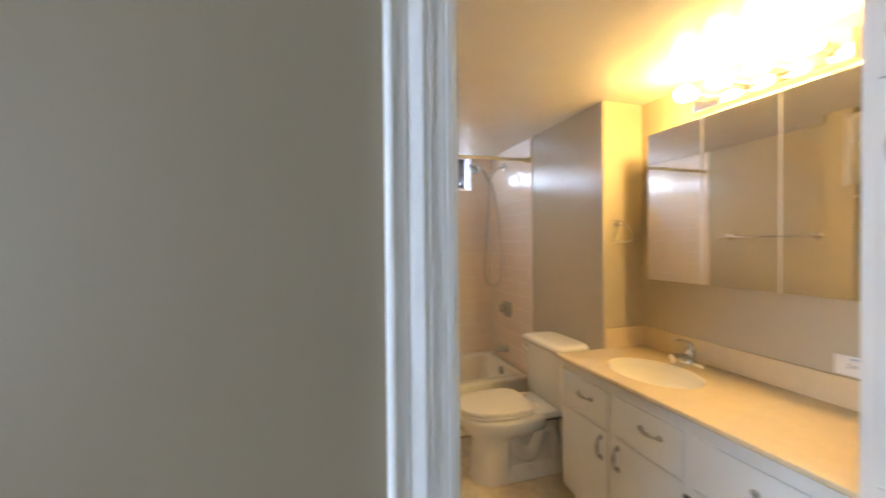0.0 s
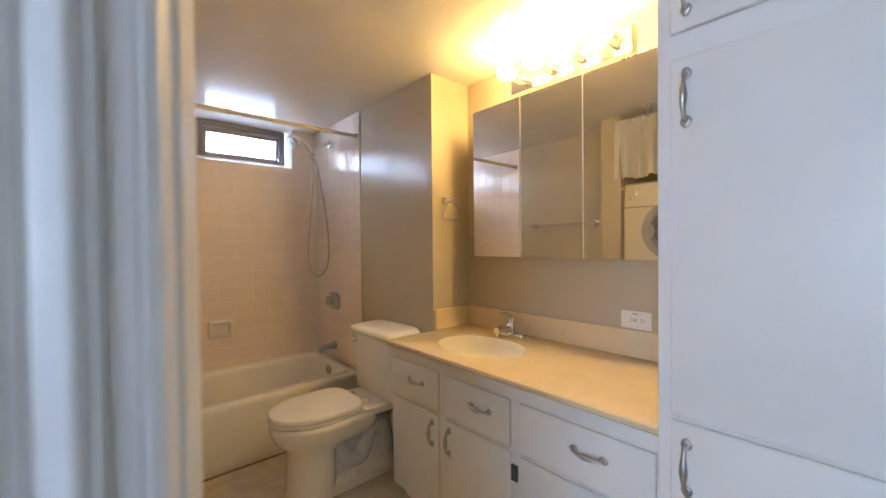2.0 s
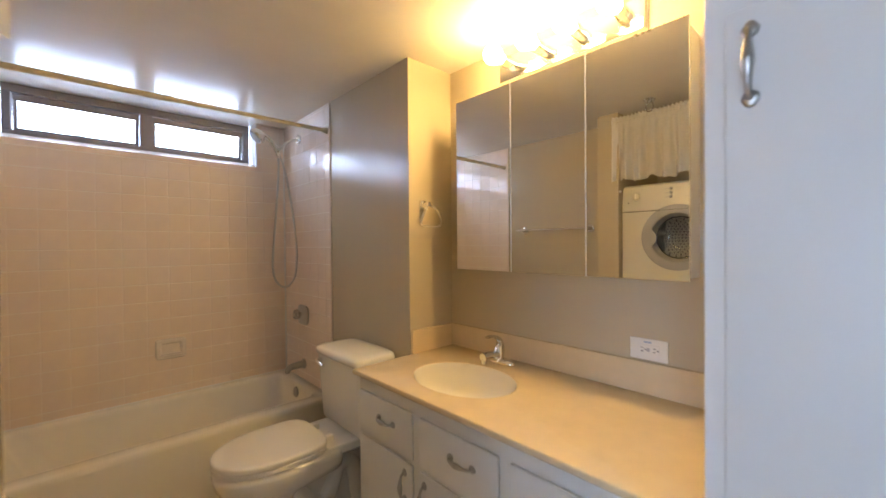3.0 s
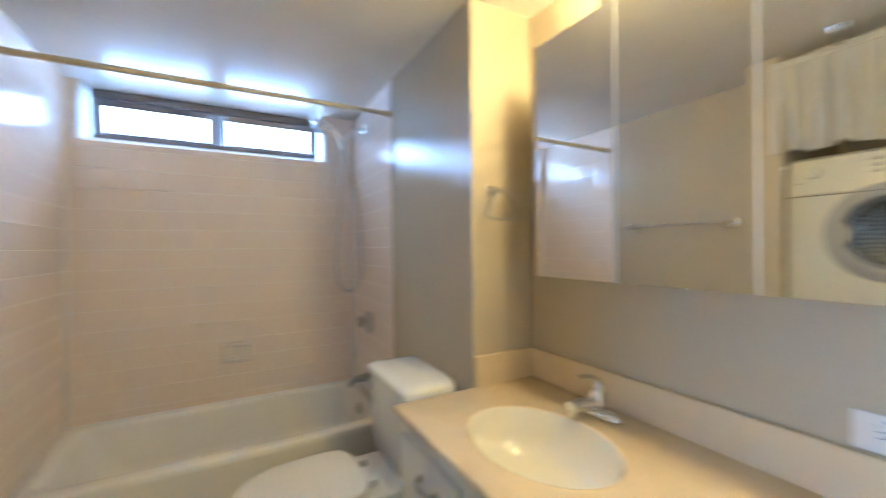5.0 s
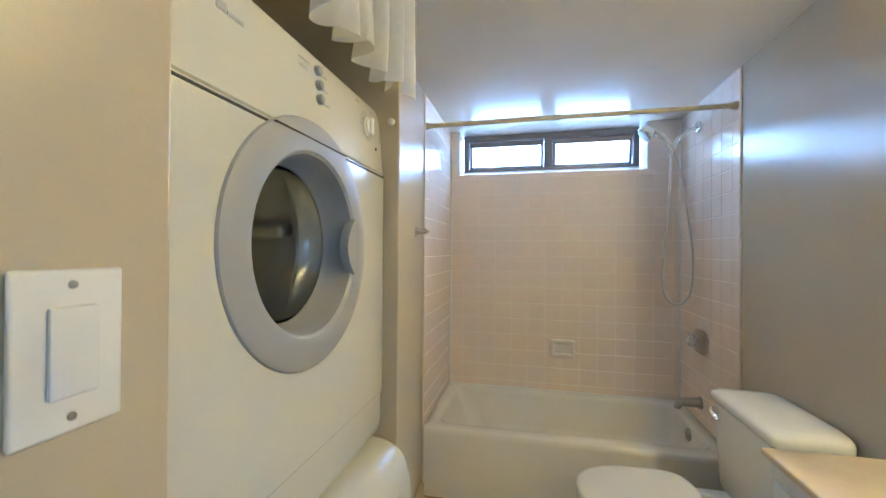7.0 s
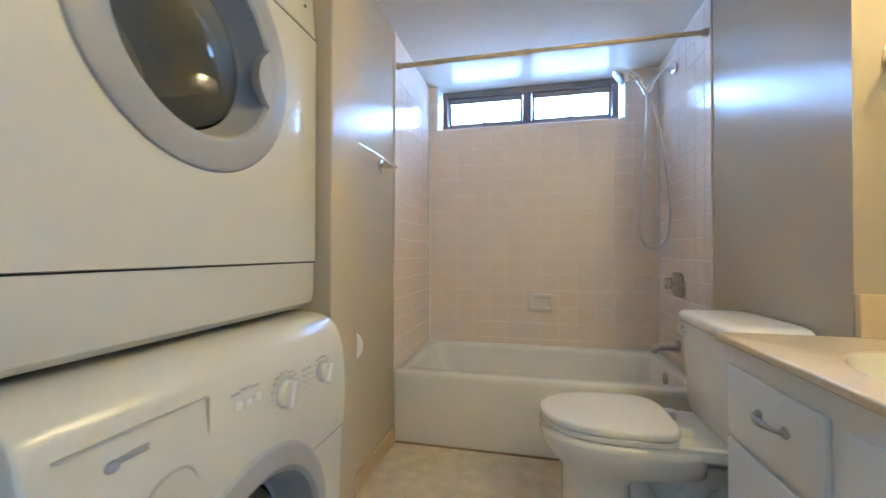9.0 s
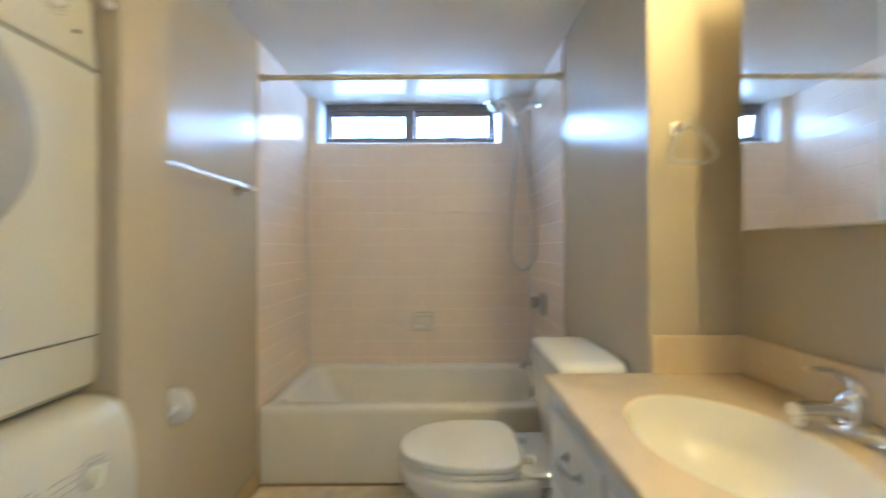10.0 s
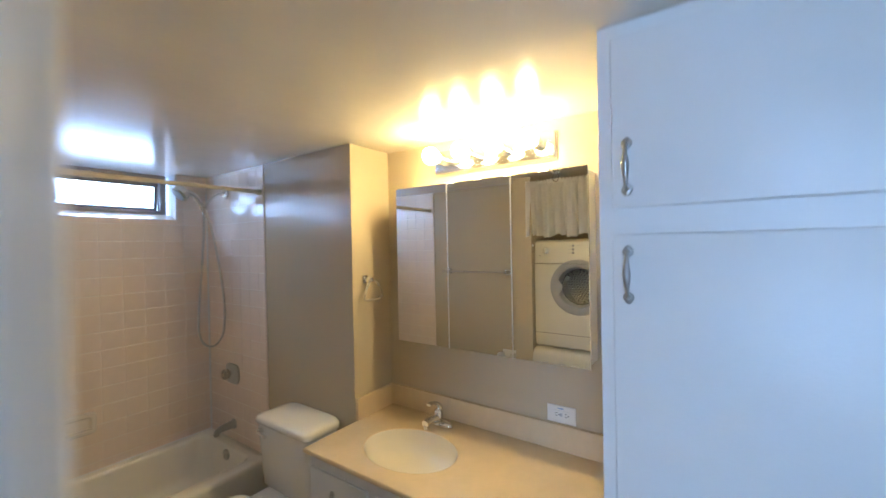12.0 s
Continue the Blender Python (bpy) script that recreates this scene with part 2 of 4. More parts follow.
WX0, WX1, WZ0 = 0.055, 1.326, 1.887
wall_back = structure("wall_back", boxes((-0.15, 1.95, 3.293, 3.48, 0, WZ0), (-0.15, WX0, 3.293, 3.48, WZ0, CEIL), (WX1, 1.95, 3.293, 3.48, WZ0, CEIL)),
                      M_GROUT, "pink tiled wall behind the bathtub, with pale grout", "wall")
wall_left = structure("wall_left", boxes((-0.15, -0.001, 2.55, 3.293, 0, CEIL)), M_GROUT, "pink tiled end wall of the bathtub", "wall")
structure("wall_towel", boxes((-0.15, 0.0, 1.570, 2.55, 0, CEIL)), M_TAUPE, "satin taupe wall with a towel bar", "wall")
wall_right = structure("wall_right", boxes((1.521, 1.66, 2.55, 3.293, 0, CEIL)), M_GROUT, "pink tiled wall with the shower fittings", "wall")
structure("wall_toilet", boxes((1.52, 1.95, 1.76, 2.55, 0, CEIL)), M_TAUPE, "satin taupe wall behind the toilet", "wall")
structure("wall_mirror", boxes((1.80, 1.95, -3.5, 1.76, 0, CEIL)), M_TAUPE, "satin taupe wall behind the vanity mirror", "wall")
structure("wall_partition", boxes((-0.5, 0.245, 1.424, 1.570, 0, CEIL), bevel=0.004), M_TAUPE, "taupe end of the laundry closet wall", "wall")
structure("wall_switch", boxes((-0.5, 0.222, 0.63, 0.806, 0, CEIL), bevel=0.004), M_TAUPE, "taupe closet wall carrying the light switch", "wall")
structure("wall_closet", boxes((-0.65, -0.5, 0.5, 1.7, 0, CEIL)), M_TAUPE, "taupe back wall of the laundry closet", "wall")
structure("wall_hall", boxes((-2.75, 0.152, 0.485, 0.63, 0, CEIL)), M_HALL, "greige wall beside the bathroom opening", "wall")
# unseen walls that close the room; their pale paint serves as a reflector
structure("wall_south", boxes((-2.6, 1.8, -3.5, -3.35, 0, CEIL)), M_ROOM_BOUNCE, "plain unseen room wall, kept pale to bounce light", "wall")
RY0, RY1, RZ0, RZ1 = -1.5, 0.1, 0.80, 2.0
structure("wall_west", boxes((-2.75, -2.6, -3.5, RY0, 0, CEIL), (-2.75, -2.6, RY1, 0.485, 0, CEIL), (-2.75, -2.6, RY0, RY1, 0, RZ0), (-2.75, -2.6, RY0, RY1, RZ1, CEIL)),
          M_ROOM_BOUNCE, "unseen room wall with a daylight window, kept pale to bounce light", "wall")
structure("backdrop", boxes((-1.2, 2.6, 4.6, 4.62, 0.5, 4.0)), M_OUTSIDE, "bright overcast sky outside the bathroom window", "sky")
structure("backdrop_room", boxes((-3.92, -3.9, -4.2, 1.6, -0.5, 4.0)), M_OUTSIDE, "bright overcast sky outside the room window", "sky")
structure("baseboard", boxes((0.0, 0.012, 1.570, 2.545, 0.0, 0.085), bevel=0.003), M_BASE, "cream vinyl baseboard along the taupe wall", "baseboard")
structure("baseboard_toilet", boxes((1.508, 1.52, 1.76, 2.545, 0.0, 0.085), bevel=0.003), M_BASE, "cream vinyl baseboard behind the toilet", "baseboard")

# door casing: stepped profile, and the jamb that turns into the opening
casing = thing("trim_casing", (0.14, 0.47, 0), "white painted door casing with a fluted profile", "door casing")
casing["kind"] = "structure"
board = [(0.080, 0.485), (0.080, 0.466), (0.082, 0.462), (0.087, 0.460), (0.092, 0.462), (0.0935, 0.466), (0.099, 0.4685), (0.111, 0.4690), (0.1125, 0.4710), (0.1155, 0.4710),
         (0.117, 0.4690), (0.126, 0.4680), (0.131, 0.4650), (0.136, 0.4645), (0.140, 0.4670), (0.1415, 0.4705), (0.1445, 0.4705), (0.146, 0.4675), (0.151, 0.4690), (0.152, 0.485)]
part("casing_board", loft(bmesh.new(), [[Vector((x, y, z)) for x, y in board] for z in (0.0, CEIL)]), M_TRIM, casing, smooth=True, angle=50)
plan = [(0.1525, 0.66), (0.1525, 0.4735), (0.170, 0.4740), (0.1715, 0.4755), (0.174, 0.4755), (0.176, 0.4745), (0.186, 0.477), (0.191, 0.486), (0.197, 0.505), (0.2035, 0.507), (0.207, 0.532), (0.225, 0.590), (0.229, 0.600), (0.229, 0.66)]
part("jamb", loft(bmesh.new(), [[Vector((x, y, z)) for x, y in plan] for z in (0.0, CEIL)]), M_TRIM, casing, smooth=True, angle=40)

# ---- bathroom window ----
def bath_window():
    w = thing("window_1", (0.70, 3.41, 1.93), "dark bronze two-light awning window high over the tub", "window")
    w["kind"] = "structure"
    x0, x1, z0, z1, y0, y1 = 0.074, 1.304, 1.926, 2.202, 3.40, 3.45
    f = part("window_frame", boxes((x0, x1, y0, y1, z0, z0 + 0.028), (x0, x1, y0, y1, z1 - 0.045, z1), (x0, x0 + 0.04, y0, y1, z0 + 0.028, z1 - 0.045),
                               (x1 - 0.04, x1, y0, y1, z0 + 0.028, z1 - 0.045), (0.662, 0.724, y0, y1, z0 + 0.028, z1 - 0.045), bevel=0.003), M_BRONZE, w)
    for a, b in ((x0 + 0.042, 0.660), (0.726, x1 - 0.042)):
        turn = Matrix.Translation((0, 3.425, z1 - 0.047)) @ Matrix.Rotation(radians(9), 4, "X") @ Matrix.Translation((0, -3.425, -(z1 - 0.047)))
        lo, hi = z0 + 0.03, z1 - 0.047
        bm = boxes((a, b, 3.415, 3.435, lo, lo + 0.02), (a, b, 3.415, 3.435, hi - 0.036, hi), (a, a + 0.02, 3.415, 3.435, lo + 0.02, hi - 0.036),
                   (b - 0.02, b, 3.415, 3.435, lo + 0.02, hi - 0.036), bevel=0.002)
        bm.transform(turn)
        sash = part("sash", bm, M_BRONZE, w)
        bm = boxes((a + 0.02, b - 0.02, 3.424, 3.428, lo + 0.02, hi - 0.036))
        bm.transform(turn)
        part("pane", bm, M_GLASS, sash).visible_shadow = False
        mid = (a + b) / 2
        latch = boxes((mid - 0.02, mid + 0.02, 3.398, 3.412, lo + 0.002, lo + 0.014), (mid - 0.003, mid + 0.003, 3.40, 3.408, lo + 0.012, lo + 0.07), bevel=0.002)
        part("latch", latch, M_BRONZE, sash)
    # side stays of the awning sashes
    for x in (x0 + 0.046, x1 - 0.046):
        part("stay", tube(bmesh.new(), [(x, 3.412, z1 - 0.08), (x, 3.45, z0 + 0.04)], 0.004, 8), M_NICKEL, w)
    return w


bath_window()
# sloped tiled sill and white reveals of the opening
bm = bmesh.new()
loft(bm, [[(WX0, 3.292, WZ0 - 0.01), (WX0, 3.40, WZ0 - 0.01), (WX0, 3.40, 1.931), (WX0, 3.292, WZ0 + 0.004)],
          [(WX1, 3.292, WZ0 - 0.01), (WX1, 3.40, WZ0 - 0.01), (WX1, 3.40, 1.931), (WX1, 3.292, WZ0 + 0.004)]])
structure("sill", bm, M_TILE, "sloped pink tile sill below the awning window", "window sill")
structure("reveal", boxes((WX0 - 0.002, WX0 + 0.006, 3.293, 3.42, WZ0 + 0.003, CEIL), (WX1 - 0.006, WX1 + 0.002, 3.293, 3.42, WZ0 + 0.003, CEIL)), M_TRIM,
          "painted side reveals of the window opening", "window reveal")

# room window behind
rw = thing("window_2", (-2.68, -0.7, RZ0), "white framed daylight window in the room", "window")
rw["kind"] = "structure"
part("window_frame", boxes((-2.70, -2.66, RY0, RY1, RZ0, RZ0 + 0.05), (-2.70, -2.66, RY0, RY1, RZ1 - 0.05, RZ1), (-2.70, -2.66, RY0, RY0 + 0.05, RZ0 + 0.05, RZ1 - 0.05),
                           (-2.70, -2.66, RY1 - 0.05, RY1, RZ0 + 0.05, RZ1 - 0.05), (-2.70, -2.66, -0.725, -0.675, RZ0 + 0.05, RZ1 - 0.05), bevel=0.004), M_TRIM, rw)


# ---- bathtub ----
def bathtub():
    t = thing("bathtub", (0.76, 2.92, 0), "white enamel alcove bathtub with a plain apron", "bathtub")
    x0, x1, y0, y1, h = 0.004, 1.516, 2.545, 3.286, 0.378
    R = []
    R.append(rounded(x0, x1, y0 + 0.012, y1, 0.004, 0.0))
    R.append(rounded(x0, x1, y0 + 0.004, y1, 0.004, 0.05))
    R.append(rounded(x0, x1, y0, y1, 0.006, h - 0.03))
    R.append(rounded(x0, x1, y0 + 0.004, y1, 0.006, h - 0.010))
    R.append(rounded(x0, x1, y0 + 0.014, y1, 0.008, h - 0.002))
    R.append(rounded(x0, x1, y0 + 0.030, y1, 0.010, h))
    R.append(rounded(x0 + 0.055, x1 - 0.055, y0 + 0.085, y1 - 0.045, 0.06, h))
    R.append(rounded(x0 + 0.065, x1 - 0.062, y0 + 0.096, y1 - 0.052, 0.065, h - 0.006))
    R.append(rounded(x0 + 0.075, x1 - 0.068, y0 + 0.104, y1 - 0.058, 0.07, h - 0.025))
    R.append(rounded(x0 + 0.16, x1 - 0.085, y0 + 0.125, y1 - 0.08, 0.10, 0.16))
    R.append(rounded(x0 + 0.24, x1 - 0.105, y0 + 0.15, y1 - 0.11, 0.12, 0.075))
    R.append(rounded(x0 + 0.32, x1 - 0.16, y0 + 0.21, y1 - 0.17, 0.10, 0.055))
    part("tub_shell", loft(bmesh.new(), R), M_ENAMEL, t, smooth=True, angle=60)
    # overflow plate with its trip lever
    bm = lathe(bmesh.new(), [(0.0, -0.012), (0.026, -0.011), (0.034, -0.006), (0.036, 0.004)], (1.442, 2.93, 0.318), "x", 28, True)
    o = part("overflow_plate", bm, M_NICKEL, t, "dull chrome overflow plate", smooth=True)
    part("trip_lever", boxes((1.420, 1.432, 2.925, 2.935, 0.300, 0.33), bevel=0.003), M_CHROME, o)
    part("drain", lathe(bmesh.new(), [(0.0, 0.006), (0.03, 0.005), (0.034, 0.0)], (1.22, 2.92, 0.056), "z", 24, True), M_CHROME, t, smooth=True)
    return t


bathtub()


# ---- toilet ----
def egg(x_tip, x_back, half, cy, z, n=36, square=0.0):
    """An outline that is round at the tip (low x) and blunter at the back."""
    cx = x_tip + (x_back - x_tip) * 0.56
    out = []
    for k in range(n):
        a = k * math.tau / n
        c, s = math.cos(a), math.sin(a)
        px = cx + (x_back - cx) * (abs(c) ** (0.38 if c > 0 else 1.0)) * (1 if c > 0 else 0) - (cx - x_tip) * abs(c) * (1 if c <= 0 else 0)
        out.append(Vector((px, cy + half * math.copysign(abs(s) ** (0.9 if c <= 0 else 0.62), s), z)))
    return out


def toilet():
    cy = 2.075
    t = thing("toilet", (1.1, cy, 0), "white two-piece toilet with closed lid beside the vanity", "toilet")
    R = [egg(0.820, 1.055, 0.126, cy, 0.0), egg(0.818, 1.055, 0.127, cy, 0.02), egg(0.824, 1.052, 0.123, cy, 0.06), egg(0.827, 1.050, 0.121, cy, 0.15), egg(0.826, 1.050, 0.121, cy, 0.235),
         egg(0.818, 1.075, 0.127, cy, 0.258), egg(0.798, 1.16, 0.143, cy, 0.276), egg(0.772, 1.28, 0.163, cy, 0.300), egg(0.756, 1.28, 0.178, cy, 0.332),
         egg(0.748, 1.28, 0.185, cy, 0.366), egg(0.750, 1.28, 0.184, cy, 0.384), egg(0.765, 1.27, 0.172, cy, 0.391)]
    bowl = part("bowl", loft(bmesh.new(), R), M_CERAMIC, t, smooth=True, angle=60)
    deck = bmesh.new()
    loft(deck, [rounded(1.17, 1.50, cy - w, cy + w, 0.04, z) for w, z in ((0.06, 0.30), (0.11, 0.335), (0.145, 0.352), (0.158, 0.364), (0.158, 0.398), (0.150, 0.405))])
    part("rear_deck", deck, M_CERAMIC, bowl, smooth=True)
    foot = bmesh.new()
    loft(foot, [rounded(0.98, 1.41, cy - w, cy + w, min(0.05, w * 0.9), z) for w, z in ((0.125, 0.0), (0.125, 0.04), (0.115, 0.055), (0.085, 0.075), (0.074, 0.12), (0.068, 0.30))])
    part("foot", foot, M_CERAMIC, bowl, smooth=True)
    for s in (-1, 1):
        pts = curve_points([(1.03, cy + s * 0.052, 0.30), (1.07, cy + s * 0.050, 0.21), (1.12, cy + s * 0.048, 0.14), (1.19, cy + s * 0.046, 0.125), (1.235, cy + s * 0.046, 0.19), (1.27, cy + s * 0.046, 0.255),
                            (1.33, cy + s * 0.046, 0.26), (1.36, cy + s * 0.044, 0.18), (1.365, cy + s * 0.04, 0.05)], 8)
        part("trapway", tube(bmesh.new(), pts, lambda u: 0.050 - 0.006 * math.cos(u * 9), 16), M_CERAMIC, bowl, smooth=True, angle=80)
        part("bolt_cap", ball(bmesh.new(), (1.17, cy + s * 0.106, 0.060), 0.015, 14), M_SEAT, bowl, smooth=True)
    seat = part("seat", loft(bmesh.new(), [egg(0.750 + d, 1.200 - d, 0.184 - d, cy + 0.012, z) for d, z in ((0.006, 0.3925), (0.0, 0.396), (0.0, 0.410), (0.003, 0.413))]), M_SEAT, t, smooth=True)
    lid = part("lid", loft(bmesh.new(), [egg(0.748 + d, 1.200 - d, 0.186 - d, cy + 0.012, z) for d, z in ((0.005, 0.4150), (0.001, 0.4175), (0.0, 0.431), (0.003, 0.4365), (0.008, 0.4395), (0.022, 0.4410), (0.09, 0.4425))]),
               M_SEAT, t, smooth=True, angle=50)
    for s in (-1, 1):
        part("hinge", boxes((1.195, 1.235, cy + s * 0.075 - 0.018, cy + s * 0.075 + 0.018, 0.400, 0.434), bevel=0.006, seg=3), M_SEAT, seat, smooth=True)
    tank = bmesh.new()
    loft(tank, [rounded(1.325 - a, 1.498, cy - 0.205 - b, cy + 0.205 + b, 0.035, z) for a, b, z in ((0.0, 0.0, 0.404), (0.008, 0.004, 0.415), (0.018, 0.010, 0.55), (0.028, 0.016, 0.745))])
    tk = part("tank", tank, M_CERAMIC, t, smooth=True)
    top = bmesh.new()
    loft(top, [rounded(1.287 + d, 1.508, cy - 0.231 + d, cy + 0.231 - d, 0.04, z, 8) for d, z in ((0.008, 0.744), (0.0, 0.752), (0.0, 0.772), (0.006, 0.782), (0.022, 0.789), (0.06, 0.792))])
    part("tank_lid", top, M_CERAMIC, t, smooth=True, angle=50)
    lev = stick(bmesh.new(), (1.300, cy + 0.165, 0.715), (1.276, cy + 0.165, 0.715), 0.014)
    tube(lev, curve_points([(1.274, cy + 0.165, 0.715), (1.27, cy + 0.13, 0.712), (1.272, cy + 0.09, 0.704)], 5), lambda u: 0.006 + 0.002 * u, 10)
    part("flush_lever", lev, M_CHROME, tk, "chrome flush lever", smooth=True)
    valve = stick(bmesh.new(), (1.515, cy - 0.19, 0.15), (1.44, cy - 0.19, 0.15), 0.010)
    ball(valve, (1.445, cy - 0.19, 0.15), 0.016, 12)
    ball(valve, (1.425, cy - 0.19, 0.15), 0.02, 12, (0.5, 1, 0.7))
    sv = part("stop_valve", valve, M_CHROME, t, "chrome stop valve", smooth=True)
    part("supply_line", tube(bmesh.new(), curve_points([(1.445, cy - 0.19, 0.16), (1.44, cy - 0.185, 0.24), (1.42, cy - 0.165, 0.32), (1.41, cy - 0.16, 0.41)], 8), 0.006, 10), M_RUBBER, sv, smooth=True)
    return t


toilet()


# ---- pulls ----
def pull(at, along, out, length=0.105):
    """A cast bow pull with spread feet: two feet, a bow, a swelling at its middle."""
    at, along, out = Vector(at), Vector(along), Vector(out)
    bm = bmesh.new()
    h = length / 2
    pts = curve_points([at - along * h * 0.86 + out * 0.003, at - along * h * 0.80 + out * 0.016, at - along * h * 0.45 + out * 0.023, at + out * 0.025,
                        at + along * h * 0.45 + out * 0.023, at + along * h * 0.80 + out * 0.016, at + along * h * 0.86 + out * 0.003], 6)
    tube(bm, pts, lambda u: 0.0042 + 0.0046 * math.exp(-((u - 0.5) / 0.15) ** 2) + 0.0040 * (abs(u - 0.5) * 2) ** 5, 12)
    for s in (-1, 1):
        c = at + along * s * h * 0.88 + out * 0.003
        ball(bm, c, 0.0125, 14, tuple(0.38 if abs(o) > 0.5 else 1.0 for o in out))
        ball(bm, c + along * s * 0.007, 0.0085, 12, tuple(0.45 if abs(o) > 0.5 else 1.0 for o in out))
    return bm


# ---- vanity ----
def slab(x, y0, y1, z0, z1, th=0.018):
    """A lipped door or drawer front that stands out from the face frame."""
    return boxes((x, x + th, y0, y1, z0, z1), bevel=min(0.005, th * 0.45), seg=3)


def vanity():
    v = thing("vanity_cabinet", (1.5, 1.1, 0), "white painted vanity cabinet with drawers and slab doors", "cabinet")
    body = part("body", boxes((1.229, 1.796, 0.490, 1.735, 0.09, 0.778), bevel=0.002), M_CAB, v)
    hollow(body, boxes((1.270, 1.630, 1.105, 1.580, 0.60, 0.82)))
    part("toe_kick", boxes((1.30, 1.78, 0.495, 1.73, 0.0, 0.09)), M_CAB, v)
    for y0, y1, hy in ((1.372, 1.722, 1.527), (0.985, 1.332, 1.128), (0.505, 0.945, 0.690)):
        d = part("drawer", slab(1.218, y0, y1, 0.552, 0.722, 0.0112), M_CAB, v, smooth=True)
        part("handle", pull((1.218, hy, 0.648), (0, 1, 0), (-1, 0, 0)), M_NICKEL, d, "worn nickel bow pull", smooth=True, angle=60)
    for z0, z1, hz in ((0.345, 0.536, 0.470), (0.105, 0.330, 0.250)):
        d = part("drawer", slab(1.218, 0.505, 0.945, z0, z1, 0.0112), M_CAB, v, smooth=True)
        part("handle", pull((1.218, 0.690, hz), (0, 1, 0), (-1, 0, 0)), M_NICKEL, d, "worn nickel bow pull", smooth=True, angle=60)
    for y0, y1, hy, hz in ((1.372, 1.722, 1.412, 0.452), (0.985, 1.332, 1.303, 0.452)):
        d = part("door", slab(1.218, y0, y1, 0.105, 0.536, 0.0112), M_CAB, v, smooth=True)
        part("handle", pull((1.218, hy, hz), (0, 0, 1), (-1, 0, 0)), M_NICKEL, d, "worn nickel bow pull", smooth=True, angle=60)
    hinge = boxes((1.220, 1.2295, 0.958, 0.982, 0.44, 0.495), bevel=0.002)
    stick(hinge, (1.224, 0.979, 0.44), (1.224, 0.979, 0.495), 0.005, n=10)
    part("hinge", hinge, M_DARK, v, "dark tarnished surface hinge")
    return v


def countertop():
    c = thing("countertop", (1.5, 1.12, 0.778), "cream countertop with integral oval sink and backsplash", "countertop")
    n, cx, cy, ax, ay = 64, 1.448, 1.342, 0.166, 0.222
    x0, x1, y0, y1, z = 1.202, 1.798, 0.486, 1.748, 0.800
    def oval(s, h):
        return [Vector((cx + ax * s * math.cos(k * math.tau / n), cy + ay * s * math.sin(k * math.tau / n), h)) for k in range(n)]
    def edge(inset, h):
        out = []
        for k in range(n):
            a = k * math.tau / n
            dx, dy = math.cos(a) * ax, math.sin(a) * ay
            tx = ((x1 - inset - cx) if dx > 0 else (x0 + inset - cx)) / dx if abs(dx) > 1e-9 else 1e9
            ty = ((y1 - inset - cy) if dy > 0 else (y0 + inset - cy)) / dy if abs(dy) > 1e-9 else 1e9
            s = min(tx, ty)
            out.append(Vector((cx + dx * s, cy + dy * s, h)))
        for qx, qy in ((x0 + inset, y0 + inset), (x0 + inset, y1 - inset), (x1 - inset, y0 + inset), (x1 - inset, y1 - inset)):
            k = min(range(n), key=lambda i: (out[i].x - qx) ** 2 + (out[i].y - qy) ** 2)
            out[k] = Vector((qx, qy, h))
        return out
    top = bmesh.new()
    loft(top, [edge(0.004, z - 0.022), edge(0.0, z - 0.018), edge(0.0, z - 0.006), edge(0.002, z - 0.002), edge(0.006, z), oval(1.06, z), oval(1.03, z + 0.003), oval(1.0, z + 0.001)], False, False)
    part("top", top, M_COUNTER, c, smooth=True, angle=40)
    basin = bmesh.new()
    loft(basin, [oval(s, z + h) for s, h in ((1.0, 0.001), (0.985, -0.004), (0.95, -0.03), (0.88, -0.07), (0.74, -0.105), (0.5, -0.125), (0.25, -0.132), (0.08, -0.134))], False, True)
    b = part("sink_basin", basin, M_BASIN, c, "cream oval sink basin", smooth=True, angle=70)
    part("drain", lathe(bmesh.new(), [(0.0, 0.004), (0.018, 0.003), (0.023, 0.0), (0.023, -0.004)], (cx + 0.01, cy, z - 0.133), "z", 24, True), M_CHROME, b, smooth=True)
    part("backsplash", boxes((1.779, 1.799, 0.486, 1.758, z - 0.001, 0.909), bevel=0.003), M_COUNTER, c)
    part("side_splash", boxes((1.520, 1.7775, 1.738, 1.758, z - 0.001, 0.909), bevel=0.003), M_COUNTER, c)
    return c


